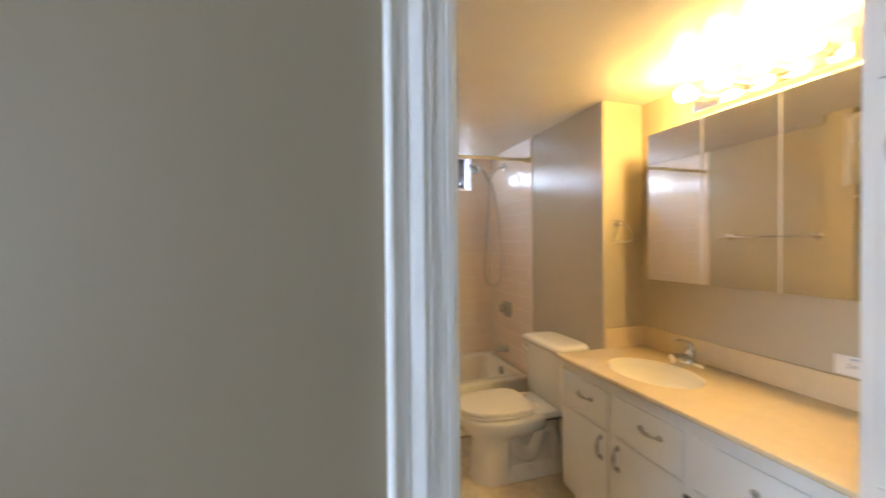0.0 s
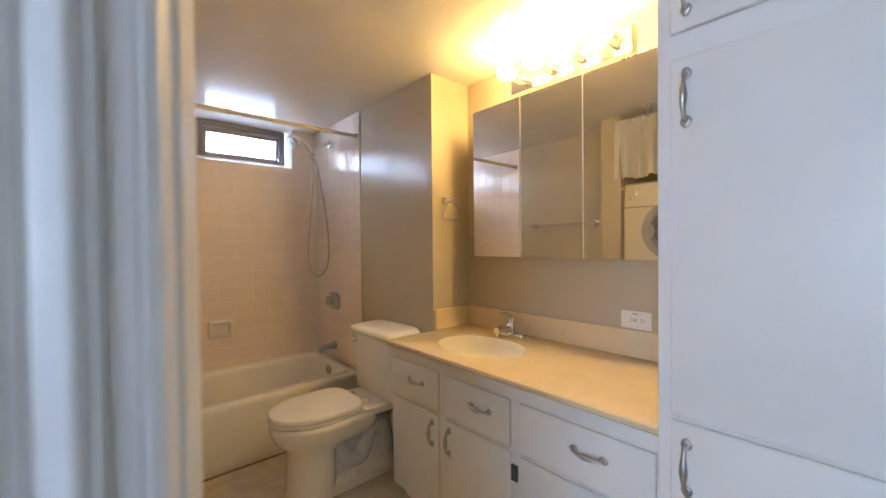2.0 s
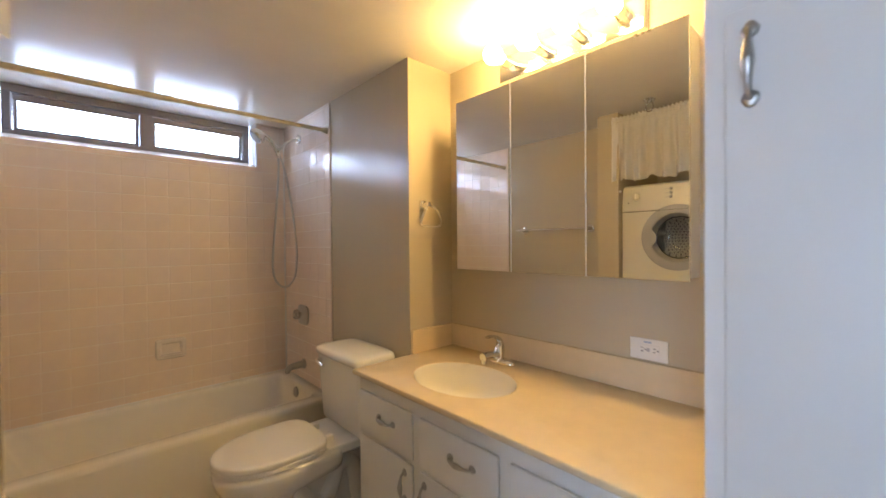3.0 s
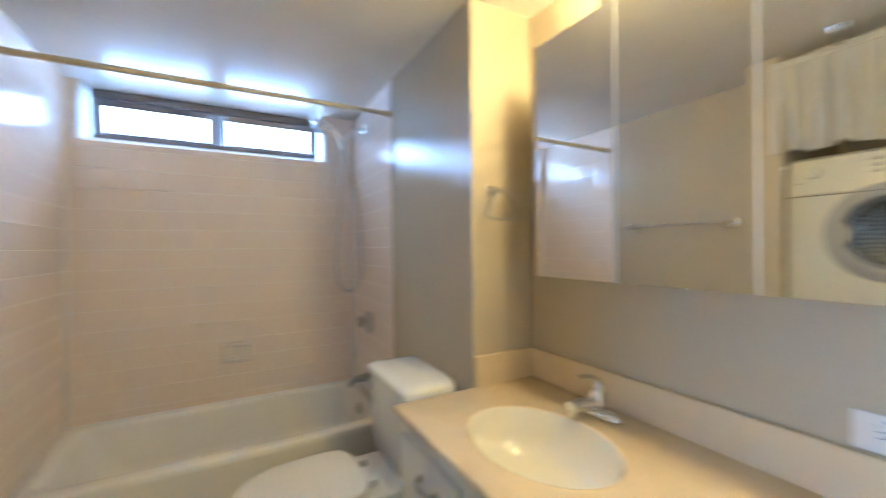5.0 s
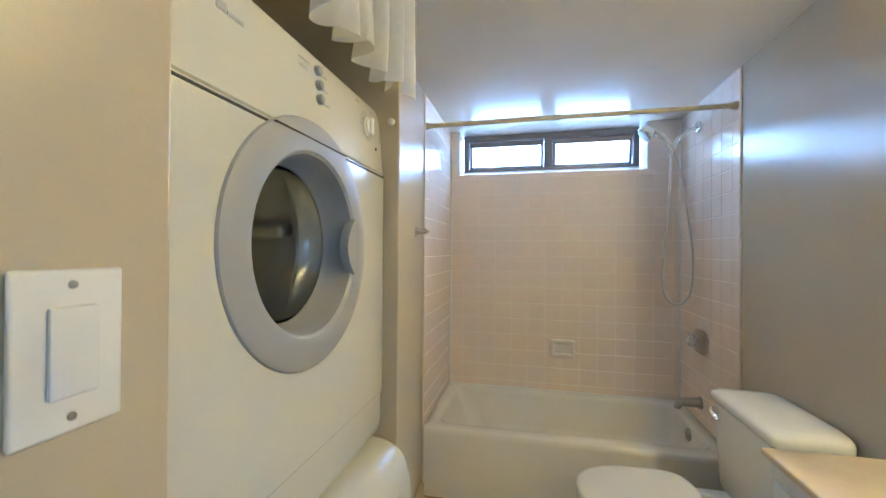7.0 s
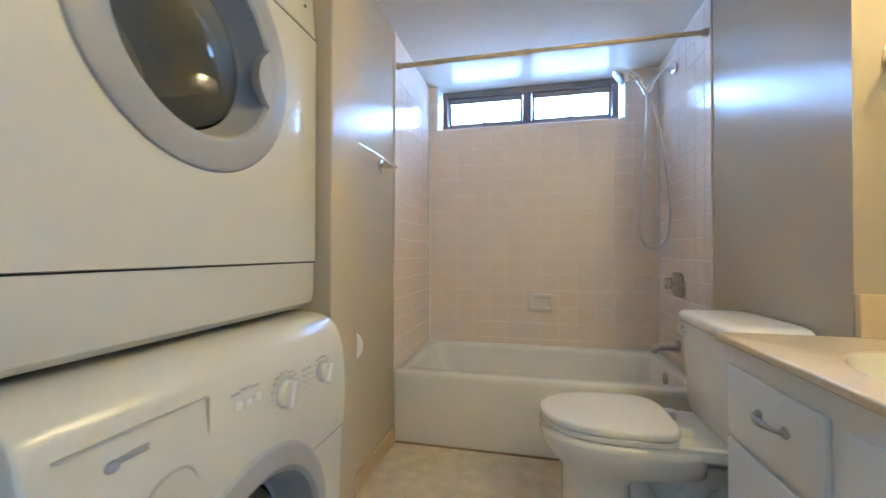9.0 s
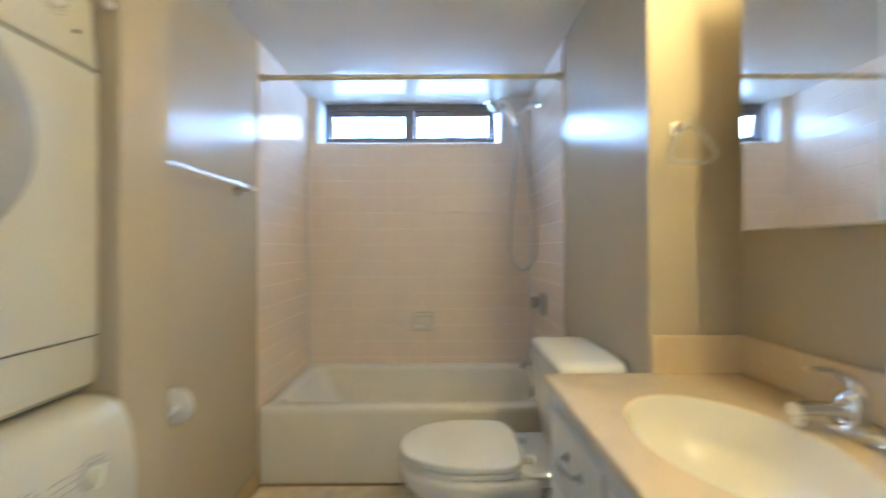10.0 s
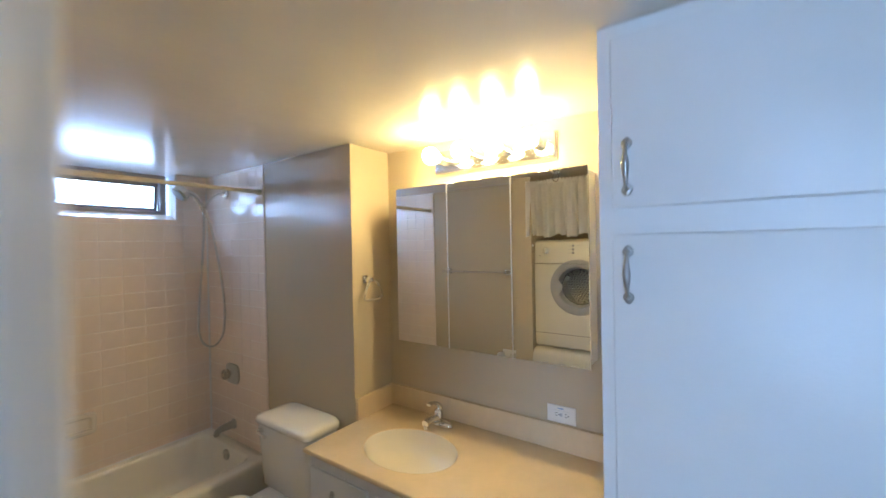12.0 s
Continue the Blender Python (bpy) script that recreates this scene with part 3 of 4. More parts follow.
def faucet():
    f = thing("faucet", (1.70, 1.375, 0.800), "polished chrome single-lever sink faucet", "faucet")
    cx, cy, z = 1.705, 1.372, 0.801
    base = bmesh.new()
    n = 28
    loft(base, [[Vector((cx + a * math.cos(k * math.tau / n), cy + b * math.copysign(abs(math.sin(k * math.tau / n)) ** 0.8, math.sin(k * math.tau / n)), h)) for k in range(n)]
                for a, b, h in ((0.028, 0.082, z), (0.028, 0.082, z + 0.008), (0.024, 0.076, z + 0.016), (0.017, 0.060, z + 0.021))])
    part("base_plate", base, M_CHROME, f, smooth=True, angle=60)
    # a body that leans back a little, a low round spout, and a paddle lever that rises over it
    part("body", tube(bmesh.new(), [(cx - 0.006, cy, z + 0.010), (cx - 0.004, cy, z + 0.030), (cx + 0.002, cy, z + 0.050), (cx + 0.006, cy, z + 0.068), (cx + 0.007, cy, z + 0.078)], lambda u: 0.027 - 0.006 * u - 0.008 * u ** 6, 24), M_CHROME, f, smooth=True, angle=60)
    spout = tube(bmesh.new(), curve_points([(cx, cy, z + 0.028), (cx - 0.04, cy, z + 0.038), (cx - 0.08, cy, z + 0.042), (cx - 0.108, cy, z + 0.041)], 8), lambda u: 0.0225 - 0.005 * u, 18)
    sp = part("spout", spout, M_CHROME, f, smooth=True, angle=70)
    part("aerator", lathe(bmesh.new(), [(0.013, 0.0), (0.013, -0.016), (0.010, -0.018)], (cx - 0.098, cy, z + 0.032), "z", 20, True), M_CHROME, sp, smooth=True)
    lever = bmesh.new()
    line = curve_points([(cx + 0.012, 0, z + 0.072), (cx + 0.004, 0, z + 0.094), (cx - 0.020, 0, z + 0.112), (cx - 0.052, 0, z + 0.121), (cx - 0.078, 0, z + 0.121)], 6)
    rings = []
    for i, p in enumerate(line):
        u = i / (len(line) - 1)
        d = (line[min(i + 1, len(line) - 1)] - line[max(i - 1, 0)]).normalized()
        up = Vector((-d.z, 0, d.x))
        wide, thick = 0.020 - 0.007 * u, 0.014 - 0.009 * u ** 0.7
        rings.append([p + Vector((0, cy, 0)) + up * thick * math.cos(k * math.tau / 16) + Vector((0, wide * math.sin(k * math.tau / 16), 0)) for k in range(16)])
    part("lever", loft(lever, rings), M_CHROME, f, smooth=True, angle=70)
    return f


vanity()
countertop()
faucet()


# ---- tall cabinet ----
def tall_cabinet():
    c = thing("linen_cabinet", (1.48, 0.1, 0), "tall white painted linen cabinet with slab doors", "cabinet")
    part("body", boxes((1.177, 1.796, -0.26, 0.484, 0.0, CEIL - 0.002), bevel=0.003), M_CAB, c)
    for z0, z1, h0, h1 in ((1.757, 2.165, 1.793, 1.915), (0.862, 1.696, 1.540, 1.661), (0.10, 0.850, 0.687, 0.808)):
        d = part("door", slab(1.163, -0.215, 0.452, z0, z1, 0.014), M_CAB, c, smooth=True)
        part("handle", pull((1.163, 0.417, (h0 + h1) / 2), (0, 0, 1), (-1, 0, 0), 0.122), M_NICKEL, d, "worn nickel bow pull", smooth=True, angle=60)
    return c


tall_cabinet()


# ---- mirror cabinet and light ----
def mirror_cabinet():
    c = thing("medicine_cabinet", (1.72, 1.10, 1.2), "wall cabinet with three frameless mirrored doors", "mirror cabinet")
    part("body", boxes((1.664, 1.799, 0.640, 1.566, 1.208, 1.960), bevel=0.002), M_PLATE, c, "white cabinet body")
    for y0, y1, a in ((1.2645, 1.573, 0.0), (0.945, 1.2615, 0.0), (0.630, 0.942, 0.0)):
        bm = boxes((1.652, 1.660, y0, y1, 1.203, 1.967))
        front = [e for e in bm.edges if all(v.co.x < 1.655 for v in e.verts)]
        bmesh.ops.bevel(bm, geom=front, offset=0.0015, segments=1, affect="EDGES")
        bm.transform(Matrix.Translation((1.66, y0, 0)) @ Matrix.Rotation(radians(a), 4, "Z") @ Matrix.Translation((-1.66, -y0, 0)))
        d = part("mirror_door", bm, M_MIRROR, c, "silvered mirror door")
        if y0 < 0.7:
            spots, rng = bmesh.new(), random.Random(11)
            for _ in range(16):
                ball(spots, (1.6519, rng.uniform(y0 + 0.01, y1 - 0.01), 1.9655 - abs(rng.gauss(0, 0.0025))), rng.uniform(0.002, 0.005), 8, (0.06, rng.uniform(0.8, 2.2), 0.7))
            tagged(part("tarnish", spots, M_TARNISH, d, "dark tarnish along the mirror edge"), kind="stuff")
        else:
            part("edge_strip", boxes((1.6535, 1.663, y0 - 0.0024, y0 - 0.0005, 1.203, 1.967), (1.6508, 1.6534, y0 - 0.0040, y0 + 0.0010, 1.203, 1.967)), M_ALU, d)
    return c


def vanity_light():
    v = thing("vanity_light", (1.77, 1.10, 2.04), "chrome bar light with four lit globe bulbs", "wall lamp")
    part("bar", boxes((1.769, 1.792, 0.791, 1.411, 2.038, 2.150), bevel=0.005, seg=3), M_BAR, v, "satin chrome bar", smooth=True)
    part("backing", boxes((1.7925, 1.799, 0.789, 1.413, 2.031, 2.152), bevel=0.002), M_ROD, v, "cream backing board")
    for k in range(4):
        y = 1.334 - 0.1605 * k
        s = part("socket", lathe(bmesh.new(), [(0.026, 1.770), (0.026, 1.738), (0.0235, 1.736), (0.0235, 1.733), (0.025, 1.731), (0.025, 1.690), (0.022, 1.686)], (0, y, 2.098), "x", 28, True), M_CHROME, v, "chrome socket", smooth=True)
        b = lathe(bmesh.new(), [(0.0005, 1.593), (0.013, 1.595), (0.025, 1.601), (0.034, 1.612), (0.0385, 1.624), (0.039, 1.634), (0.036, 1.649), (0.029, 1.663), (0.021, 1.674), (0.018, 1.690)],
                  (0, y, 2.098), "x", 28, True)
        part("bulb", b, M_BULB, s, "lit frosted globe bulb", smooth=True, angle=80)
    return v


mirror_cabinet()
vanity_light()

# ---- laundry ----
def dryer():
    d = thing("dryer", (-0.1, 1.10, 0.881), "white front-loading dryer stacked on the washer", "dryer")
    y0, y1, xf, yc, zc = 0.810, 1.416, 0.209, 1.081, 1.349
    prof = [(-0.42, 0.881), (0.186, 0.881), (0.199, 0.892), (0.205, 0.915), (0.2045, 0.984), (0.2045, 0.9885), (xf, 0.990), (xf, 1.520), (0.204, 1.523), (0.204, 1.529), (0.207, 1.532),
            (0.196, 1.660), (0.186, 1.690), (0.160, 1.706), (0.10, 1.710), (-0.42, 1.710)]
    bm = bmesh.new()
    ys = [(y0, 0.006), (y0 + 0.002, 0.002), (y0 + 0.008, 0.0), (y1 - 0.008, 0.0), (y1 - 0.002, 0.002), (y1, 0.006)]
    loft(bm, [[Vector((x - e if x > 0 else x, y, z)) for x, z in prof] for y, e in ys])
    body = part("body", bm, M_APPL, d, smooth=True, angle=30)
    hollow(body, lathe(bmesh.new(), [(0.199, 0.26), (0.199, 0.17), (0.250, 0.13), (0.250, -0.38)], (0, yc, zc), "x", 64, True))
    part("seam", boxes((0.2030, 0.2075, y0 + 0.001, y1 - 0.001, 1.5225, 1.5255)), M_SHADE, body, "dark panel seam")
    part("seam", boxes((0.2030, 0.2055, y0 + 0.001, y1 - 0.001, 0.9860, 0.9885)), M_SHADE, body, "dark panel seam")
    ring = lathe(bmesh.new(), [(0.207, 0.206), (0.208, 0.210), (0.206, 0.2135), (0.199, 0.2165), (0.164, 0.2185), (0.155, 0.217), (0.150, 0.212), (0.146, 0.195), (0.141, 0.165), (0.134, 0.154)], (0, yc, zc), "x", 64)
    door = part("door", ring, M_GREY, d, "round grey dryer door with a deep recessed window", smooth=True, angle=24)
    part("door_seam", boxes((0.208, 0.2192, yc - 0.108, yc + 0.108, 1.5232, 1.5246)), M_SHADE, door)
    g = lathe(bmesh.new(), [(0.135, 0.156), (0.127, 0.142), (0.104, 0.124), (0.07, 0.110), (0.03, 0.104), (0.001, 0.103), (0.001, 0.099), (0.03, 0.100), (0.07, 0.106), (0.106, 0.120), (0.130, 0.139), (0.135, 0.152), (0.135, 0.156)], (0, yc, zc), "x", 48)
    part("glass_bowl", g, M_BOWL, door, "clear glass bowl", smooth=True, angle=80).visible_shadow = False
    # the grip: a lens-shaped lip that overhangs the recess, flush with the ring
    tab = bmesh.new()
    arc = [(0.155 * math.cos(radians(a)), 0.155 * math.sin(radians(a))) for a in range(-22, 23, 4)]
    bow = [(0.143 - 0.030 * (1 - (k / 5) ** 2), -0.056 * k / 5) for k in range(-5, 6)]
    lens = arc + bow
    loft(tab, [[Vector((x, yc + 0.135 + (p - 0.135) * q, zc - 0.002 + r * q)) for p, r in lens] for x, q in ((0.202, 0.96), (0.216, 1.0), (0.2202, 0.97))])
    part("door_grip", tab, M_GREY, door, "grey door grip", smooth=True, angle=40)
    drum = lathe(bmesh.new(), [(0.136, 0.150), (0.141, 0.128), (0.150, 0.124), (0.153, 0.110), (0.166, 0.104), (0.170, 0.088), (0.188, 0.080), (0.193, 0.060), (0.226, 0.045), (0.240, 0.02), (0.240, -0.19), (0.212, -0.225), (0.001, -0.232)], (0, yc, zc), "x", 56)
    dr = part("drum", drum, M_STEEL, d, "perforated steel drum", smooth=True, angle=28)
    holes = bmesh.new()
    for ri in range(2, 10):
        r = 0.022 * ri
        for k in range(int(6 * ri)):
            a = k * math.tau / int(6 * ri)
            stick(holes, (-0.230 - 0.00001, yc + r * math.cos(a), zc + r * math.sin(a)), (-0.224, yc + r * math.cos(a), zc + r * math.sin(a)), 0.0050, n=6)
    tagged(part("drum_holes", holes, M_DARK, dr), kind="stuff")
    for k in range(3):
        a = radians(40 + 120 * k)
        v = Matrix.Translation((0, yc, zc)) @ Matrix.Rotation(a, 4, "X")
        fin = boxes((-0.20, 0.02, -0.018, 0.018, 0.185, 0.238), bevel=0.012, seg=3)
        fin.transform(v)
        part("drum_fin", fin, M_STEEL, dr, smooth=True)
    for x, y in ((0.12, y0 + 0.06), (0.12, y1 - 0.06), (-0.36, y0 + 0.06), (-0.36, y1 - 0.06)):
        part("foot", stick(bmesh.new(), (x, y, 0.868), (x, y, 0.883), 0.02, n=14), M_DARK, d)
    # controls
    def face(z):
        return 0.207 - (z - 1.532) * 0.011 / 0.128
    kz = 1.625
    kn = lathe(bmesh.new(), [(0.025, -0.003), (0.024, 0.005), (0.020, 0.007), (0.018, 0.011), (0.001, 0.012)], (face(kz), 1.325, kz), "x", 28, True)
    k1 = part("knob", kn, M_APPL, d, "white timer knob", smooth=True)
    part("grip_ridge", boxes((face(kz) + 0.006, face(kz) + 0.018, 1.320, 1.330, kz - 0.019, kz + 0.019), bevel=0.003), M_PLATE, k1)
    dial = bmesh.new()
    for k in range(16):
        a = k * math.tau / 16
        y, z = 1.325 + 0.031 * math.cos(a), kz + 0.031 * math.sin(a)
        box(dial, face(z) - 0.001, face(z) + 0.0012, y - 0.002, y + 0.002, z - 0.0015, z + 0.0015)
    part("dial_marks", dial, M_LGREY, d, "grey dial marks")
    for z in (1.660, 1.634, 1.608):
        part("button", lathe(bmesh.new(), [(0.009, 0.0), (0.009, 0.006), (0.007, 0.009), (0.001, 0.0095)], (face(z), 1.115, z), "x", 18, True), M_GREY, d, "grey push button", smooth=True)
        part("print_bar", boxes((face(z) - 0.001, face(z) + 0.001, 1.128, 1.150, z - 0.0025, z + 0.0005)), M_LGREY, d)
    for y, z, w in ((1.060, 1.662, 0.03), (1.060, 1.648, 0.022), (1.28, 1.672, 0.016), (1.35, 1.672, 0.016)):
        part("print_bar", boxes((face(z) - 0.001, face(z) + 0.001, y, y + w, z - 0.001, z + 0.001)), M_LGREY, d)
    part("indicator", lathe(bmesh.new(), [(0.004, 0.0), (0.004, 0.002), (0.001, 0.0025)], (face(1.585), 1.372, 1.585), "x", 14, True), M_DARK, d)
    logo = boxes((face(1.637) - 0.001, face(1.637) + 0.0015, 0.884, 0.900, 1.634, 1.645), (face(1.637) - 0.001, face(1.637) + 0.0014, 0.902, 0.930, 1.634, 1.639))
    part("logo", logo, M_LGREY, d, "small grey maker's mark")
    return d


def washer():
    w = thing("washer", (-0.1, 1.12, 0), "white front-loading washer below the dryer", "washer")
    y0, y1, yc, zc = 0.809, 1.420, 1.110, 0.484
    prof = [(-0.42, 0.02), (0.255, 0.02), (0.268, 0.06), (0.276, 0.30), (0.284, 0.60), (0.284, 0.606), (0.290, 0.615), (0.293, 0.70), (0.2905, 0.750), (0.286, 0.790), (0.279, 0.818), (0.271, 0.836), (0.259, 0.850), (0.245, 0.859), (0.225, 0.865), (0.19, 0.868), (-0.42, 0.868)]
    bm = bmesh.new()
    ys = [(y0, 0.008), (y0 + 0.002, 0.003), (y0 + 0.006, 0.0), (y1 - 0.03, 0.0), (y1 - 0.014, 0.002), (y1 - 0.004, 0.010), (y1, 0.022)]
    loft(bm, [[Vector((x - e if x > 0 else x, y, z)) for x, z in prof] for y, e in ys])
    body = part("body", bm, M_APPL, w, smooth=True, angle=30)
    hollow(body, lathe(bmesh.new(), [(0.204, 0.34), (0.204, 0.24), (0.240, 0.20), (0.240, -0.32)], (0, yc, zc), "x", 64, True))
    part("foot", boxes((0.15, 0.22, y0 + 0.03, y0 + 0.09, 0.0, 0.02), bevel=0.004), M_DARK, w)
    part("foot", boxes((0.15, 0.22, y1 - 0.09, y1 - 0.03, 0.0, 0.02), bevel=0.004), M_DARK, w)
    part("foot", boxes((-0.40, -0.33, y0 + 0.03, y0 + 0.09, 0.0, 0.02), bevel=0.004), M_DARK, w)
    part("foot", boxes((-0.40, -0.33, y1 - 0.09, y1 - 0.03, 0.0, 0.02), bevel=0.004), M_DARK, w)
    ring = lathe(bmesh.new(), [(0.206, 0.272), (0.206, 0.290), (0.199, 0.298), (0.184, 0.302), (0.166, 0.302), (0.157, 0.297), (0.152, 0.285), (0.146, 0.25), (0.140, 0.225), (0.134, 0.219)], (0, yc, zc), "x", 64)
    door = part("door", ring, M_GREY, w, "round grey washer door", smooth=True, angle=24)
    part("glass_bowl", lathe(bmesh.new(), [(0.134, 0.221), (0.128, 0.205), (0.108, 0.183), (0.07, 0.165), (0.001, 0.158), (0.001, 0.154), (0.07, 0.161), (0.110, 0.179), (0.131, 0.202), (0.134, 0.217), (0.134, 0.221)], (0, yc, zc), "x", 48), M_BOWL, door, smooth=True, angle=80).visible_shadow = False
    part("drum", lathe(bmesh.new(), [(0.140, 0.20), (0.20, 0.16), (0.23, 0.10), (0.23, -0.30), (0.001, -0.31)], (0, yc, zc), "x", 48), M_STEEL, w, "steel drum", smooth=True)

    def face(z):
        return 0.293 - max(0, z - 0.70) * 0.006 / 0.09
    for y, z, r in ((1.309, 0.759, 0.024), (1.181, 0.759, 0.029)):
        part("dial_ring", lathe(bmesh.new(), [(r + 0.002, -0.002), (r + 0.002, 0.0015), (r - 0.003, 0.002), (0.001, 0.002)], (face(z), y, z), "x", 32, True), M_LGREY, w, "printed grey dial ring", smooth=True)
        k = part("knob", lathe(bmesh.new(), [(r - 0.004, 0.0), (r - 0.005, 0.006), (r - 0.008, 0.009), (0.001, 0.010)], (face(z), y, z), "x", 32, True), M_APPL, w, "white control knob", smooth=True)
        ridge = boxes((face(z) + 0.006, face(z) + 0.018, y - 0.006, y + 0.006, z - r * 0.80, z + r * 0.80), bevel=0.004, seg=3)
        ridge.transform(Matrix.Translation((0, y, z)) @ Matrix.Rotation(radians(-18), 4, "X") @ Matrix.Translation((0, -y, -z)))
        part("grip_ridge", ridge, M_PLATE, k, smooth=True)
        marks = bmesh.new()
        for j in range(14):
            a = radians(-40 + 20 * j)
            py, pz = y + (r + 0.009) * math.cos(a), z + (r + 0.009) * math.sin(a)
            wide = 0.003 + 0.003 * ((j * 7) % 3) / 2
            box(marks, face(pz) - 0.001, face(pz) + 0.0008, py - wide, py + wide, pz - 0.0012, pz + 0.0012)
        part("dial_marks", marks, M_LGREY, w, "grey dial marks")
    for j in range(3):
        z = 0.779
        part("button", boxes((face(z) - 0.002, face(z) + 0.002, 1.060 + 0.021 * j, 1.074 + 0.021 * j, z - 0.006, z + 0.006), bevel=0.001), M_PLATE, w)
        part("print_bar", boxes((face(0.80) - 0.002, face(0.80) + 0.0004, 1.056 + 0.021 * j, 1.072 + 0.021 * j, 0.796 + 0.003 * (j % 2), 0.799 + 0.003 * (j % 2))), M_LGREY, w)
    for j in range(5):
        z = 0.735 + 0.012 * j
        part("print_bar", boxes((face(z) - 0.001, face(z) + 0.0008, 1.238, 1.250, z - 0.0015, z + 0.0015)), M_LGREY, w)
        part("print_bar", boxes((face(z) - 0.001, face(z) + 0.0008, 1.258, 1.266, z - 0.0015, z + 0.0015)), M_LGREY, w)
    logo = ball(bmesh.new(), (face(0.788), 0.886, 0.785), 0.008, 14, (0.16, 1.1, 0.9))
    box(logo, face(0.788) - 0.003, face(0.788) + 0.0006, 0.894, 0.926, 0.784, 0.792)
    part("logo", logo, M_GREY, w, "small grey maker's mark")
    groove = boxes((face(0.815) - 0.004, face(0.815) - 0.0004, 0.835, 1.012, 0.8125, 0.8145), (face(0.76) - 0.004, face(0.76) + 0.0003, 1.010, 1.012, 0.700, 0.812))
    part("drawer_groove", groove, M_JOINT, w, "fine joint round the detergent drawer")
    part("drawer_grip", tube(bmesh.new(), curve_points([(0.2905, 0.915, 0.715), (0.291, 0.93, 0.735), (0.291, 0.955, 0.743), (0.291, 0.978, 0.737), (0.2905, 0.992, 0.715)], 6), 0.0022, 8), M_JOINT, w, smooth=True)
    return w


dryer()
washer()


def curtain():
    c = thing("curtain", (0.25, 1.12, 1.74), "white sheer gathered cafe curtain above the dryer", "curtain")
    part("curtain_rod", stick(bmesh.new(), (0.258, 0.79, 2.135), (0.258, 1.462, 2.135), 0.006, n=12), M_PLATE, c, smooth=True)
    for y in (0.795, 1.455):
        part("bracket", boxes((0.245 if y > 1 else 0.222, 0.264, y - 0.008, y + 0.008, 2.125, 2.147), bevel=0.002), M_PLATE, c)
    bm = bmesh.new()
    rng = random.Random(4)
    ph = [rng.uniform(0, 6.28) for _ in range(6)]
    nu, nv = 220, 26
    rows = []
    for j in range(nv + 1):
        v = j / nv
        z = 2.163 - v * 0.425
        row = []
        for i in range(nu + 1):
            u = i / nu
            y = 0.800 + 0.655 * u
            deep = 0.005 + 0.026 * v
            w = math.sin(u * 50 + ph[0] + 0.6 * math.sin(v * 2 + ph[1])) * deep + math.sin(u * 93 + ph[2] + v) * deep * 0.35 + math.sin(u * 150 + ph[3]) * 0.003 * (1 - v)
            if v < 0.10:
                w = w * 0.4 + 0.006 * math.sin(u * 190)
            zz = z + (0.012 * math.sin(u * 22 + ph[4]) + 0.004 * math.sin(u * 90 + ph[5])) * v + (0.006 * math.sin(u * 170 + ph[2]) if j == 0 else 0)
            row.append(bm.verts.new((0.264 - 0.026 * v + w, y, zz)))
        rows.append(row)
    for a, b in zip(rows, rows[1:]):
        for i in range(nu):
            bm.faces.new((a[i], a[i + 1], b[i + 1], b[i]))
    part("cloth", bm, M_CLOTH, c, "gathered white sheer cloth", smooth=True, angle=180)
    return c


curtain()

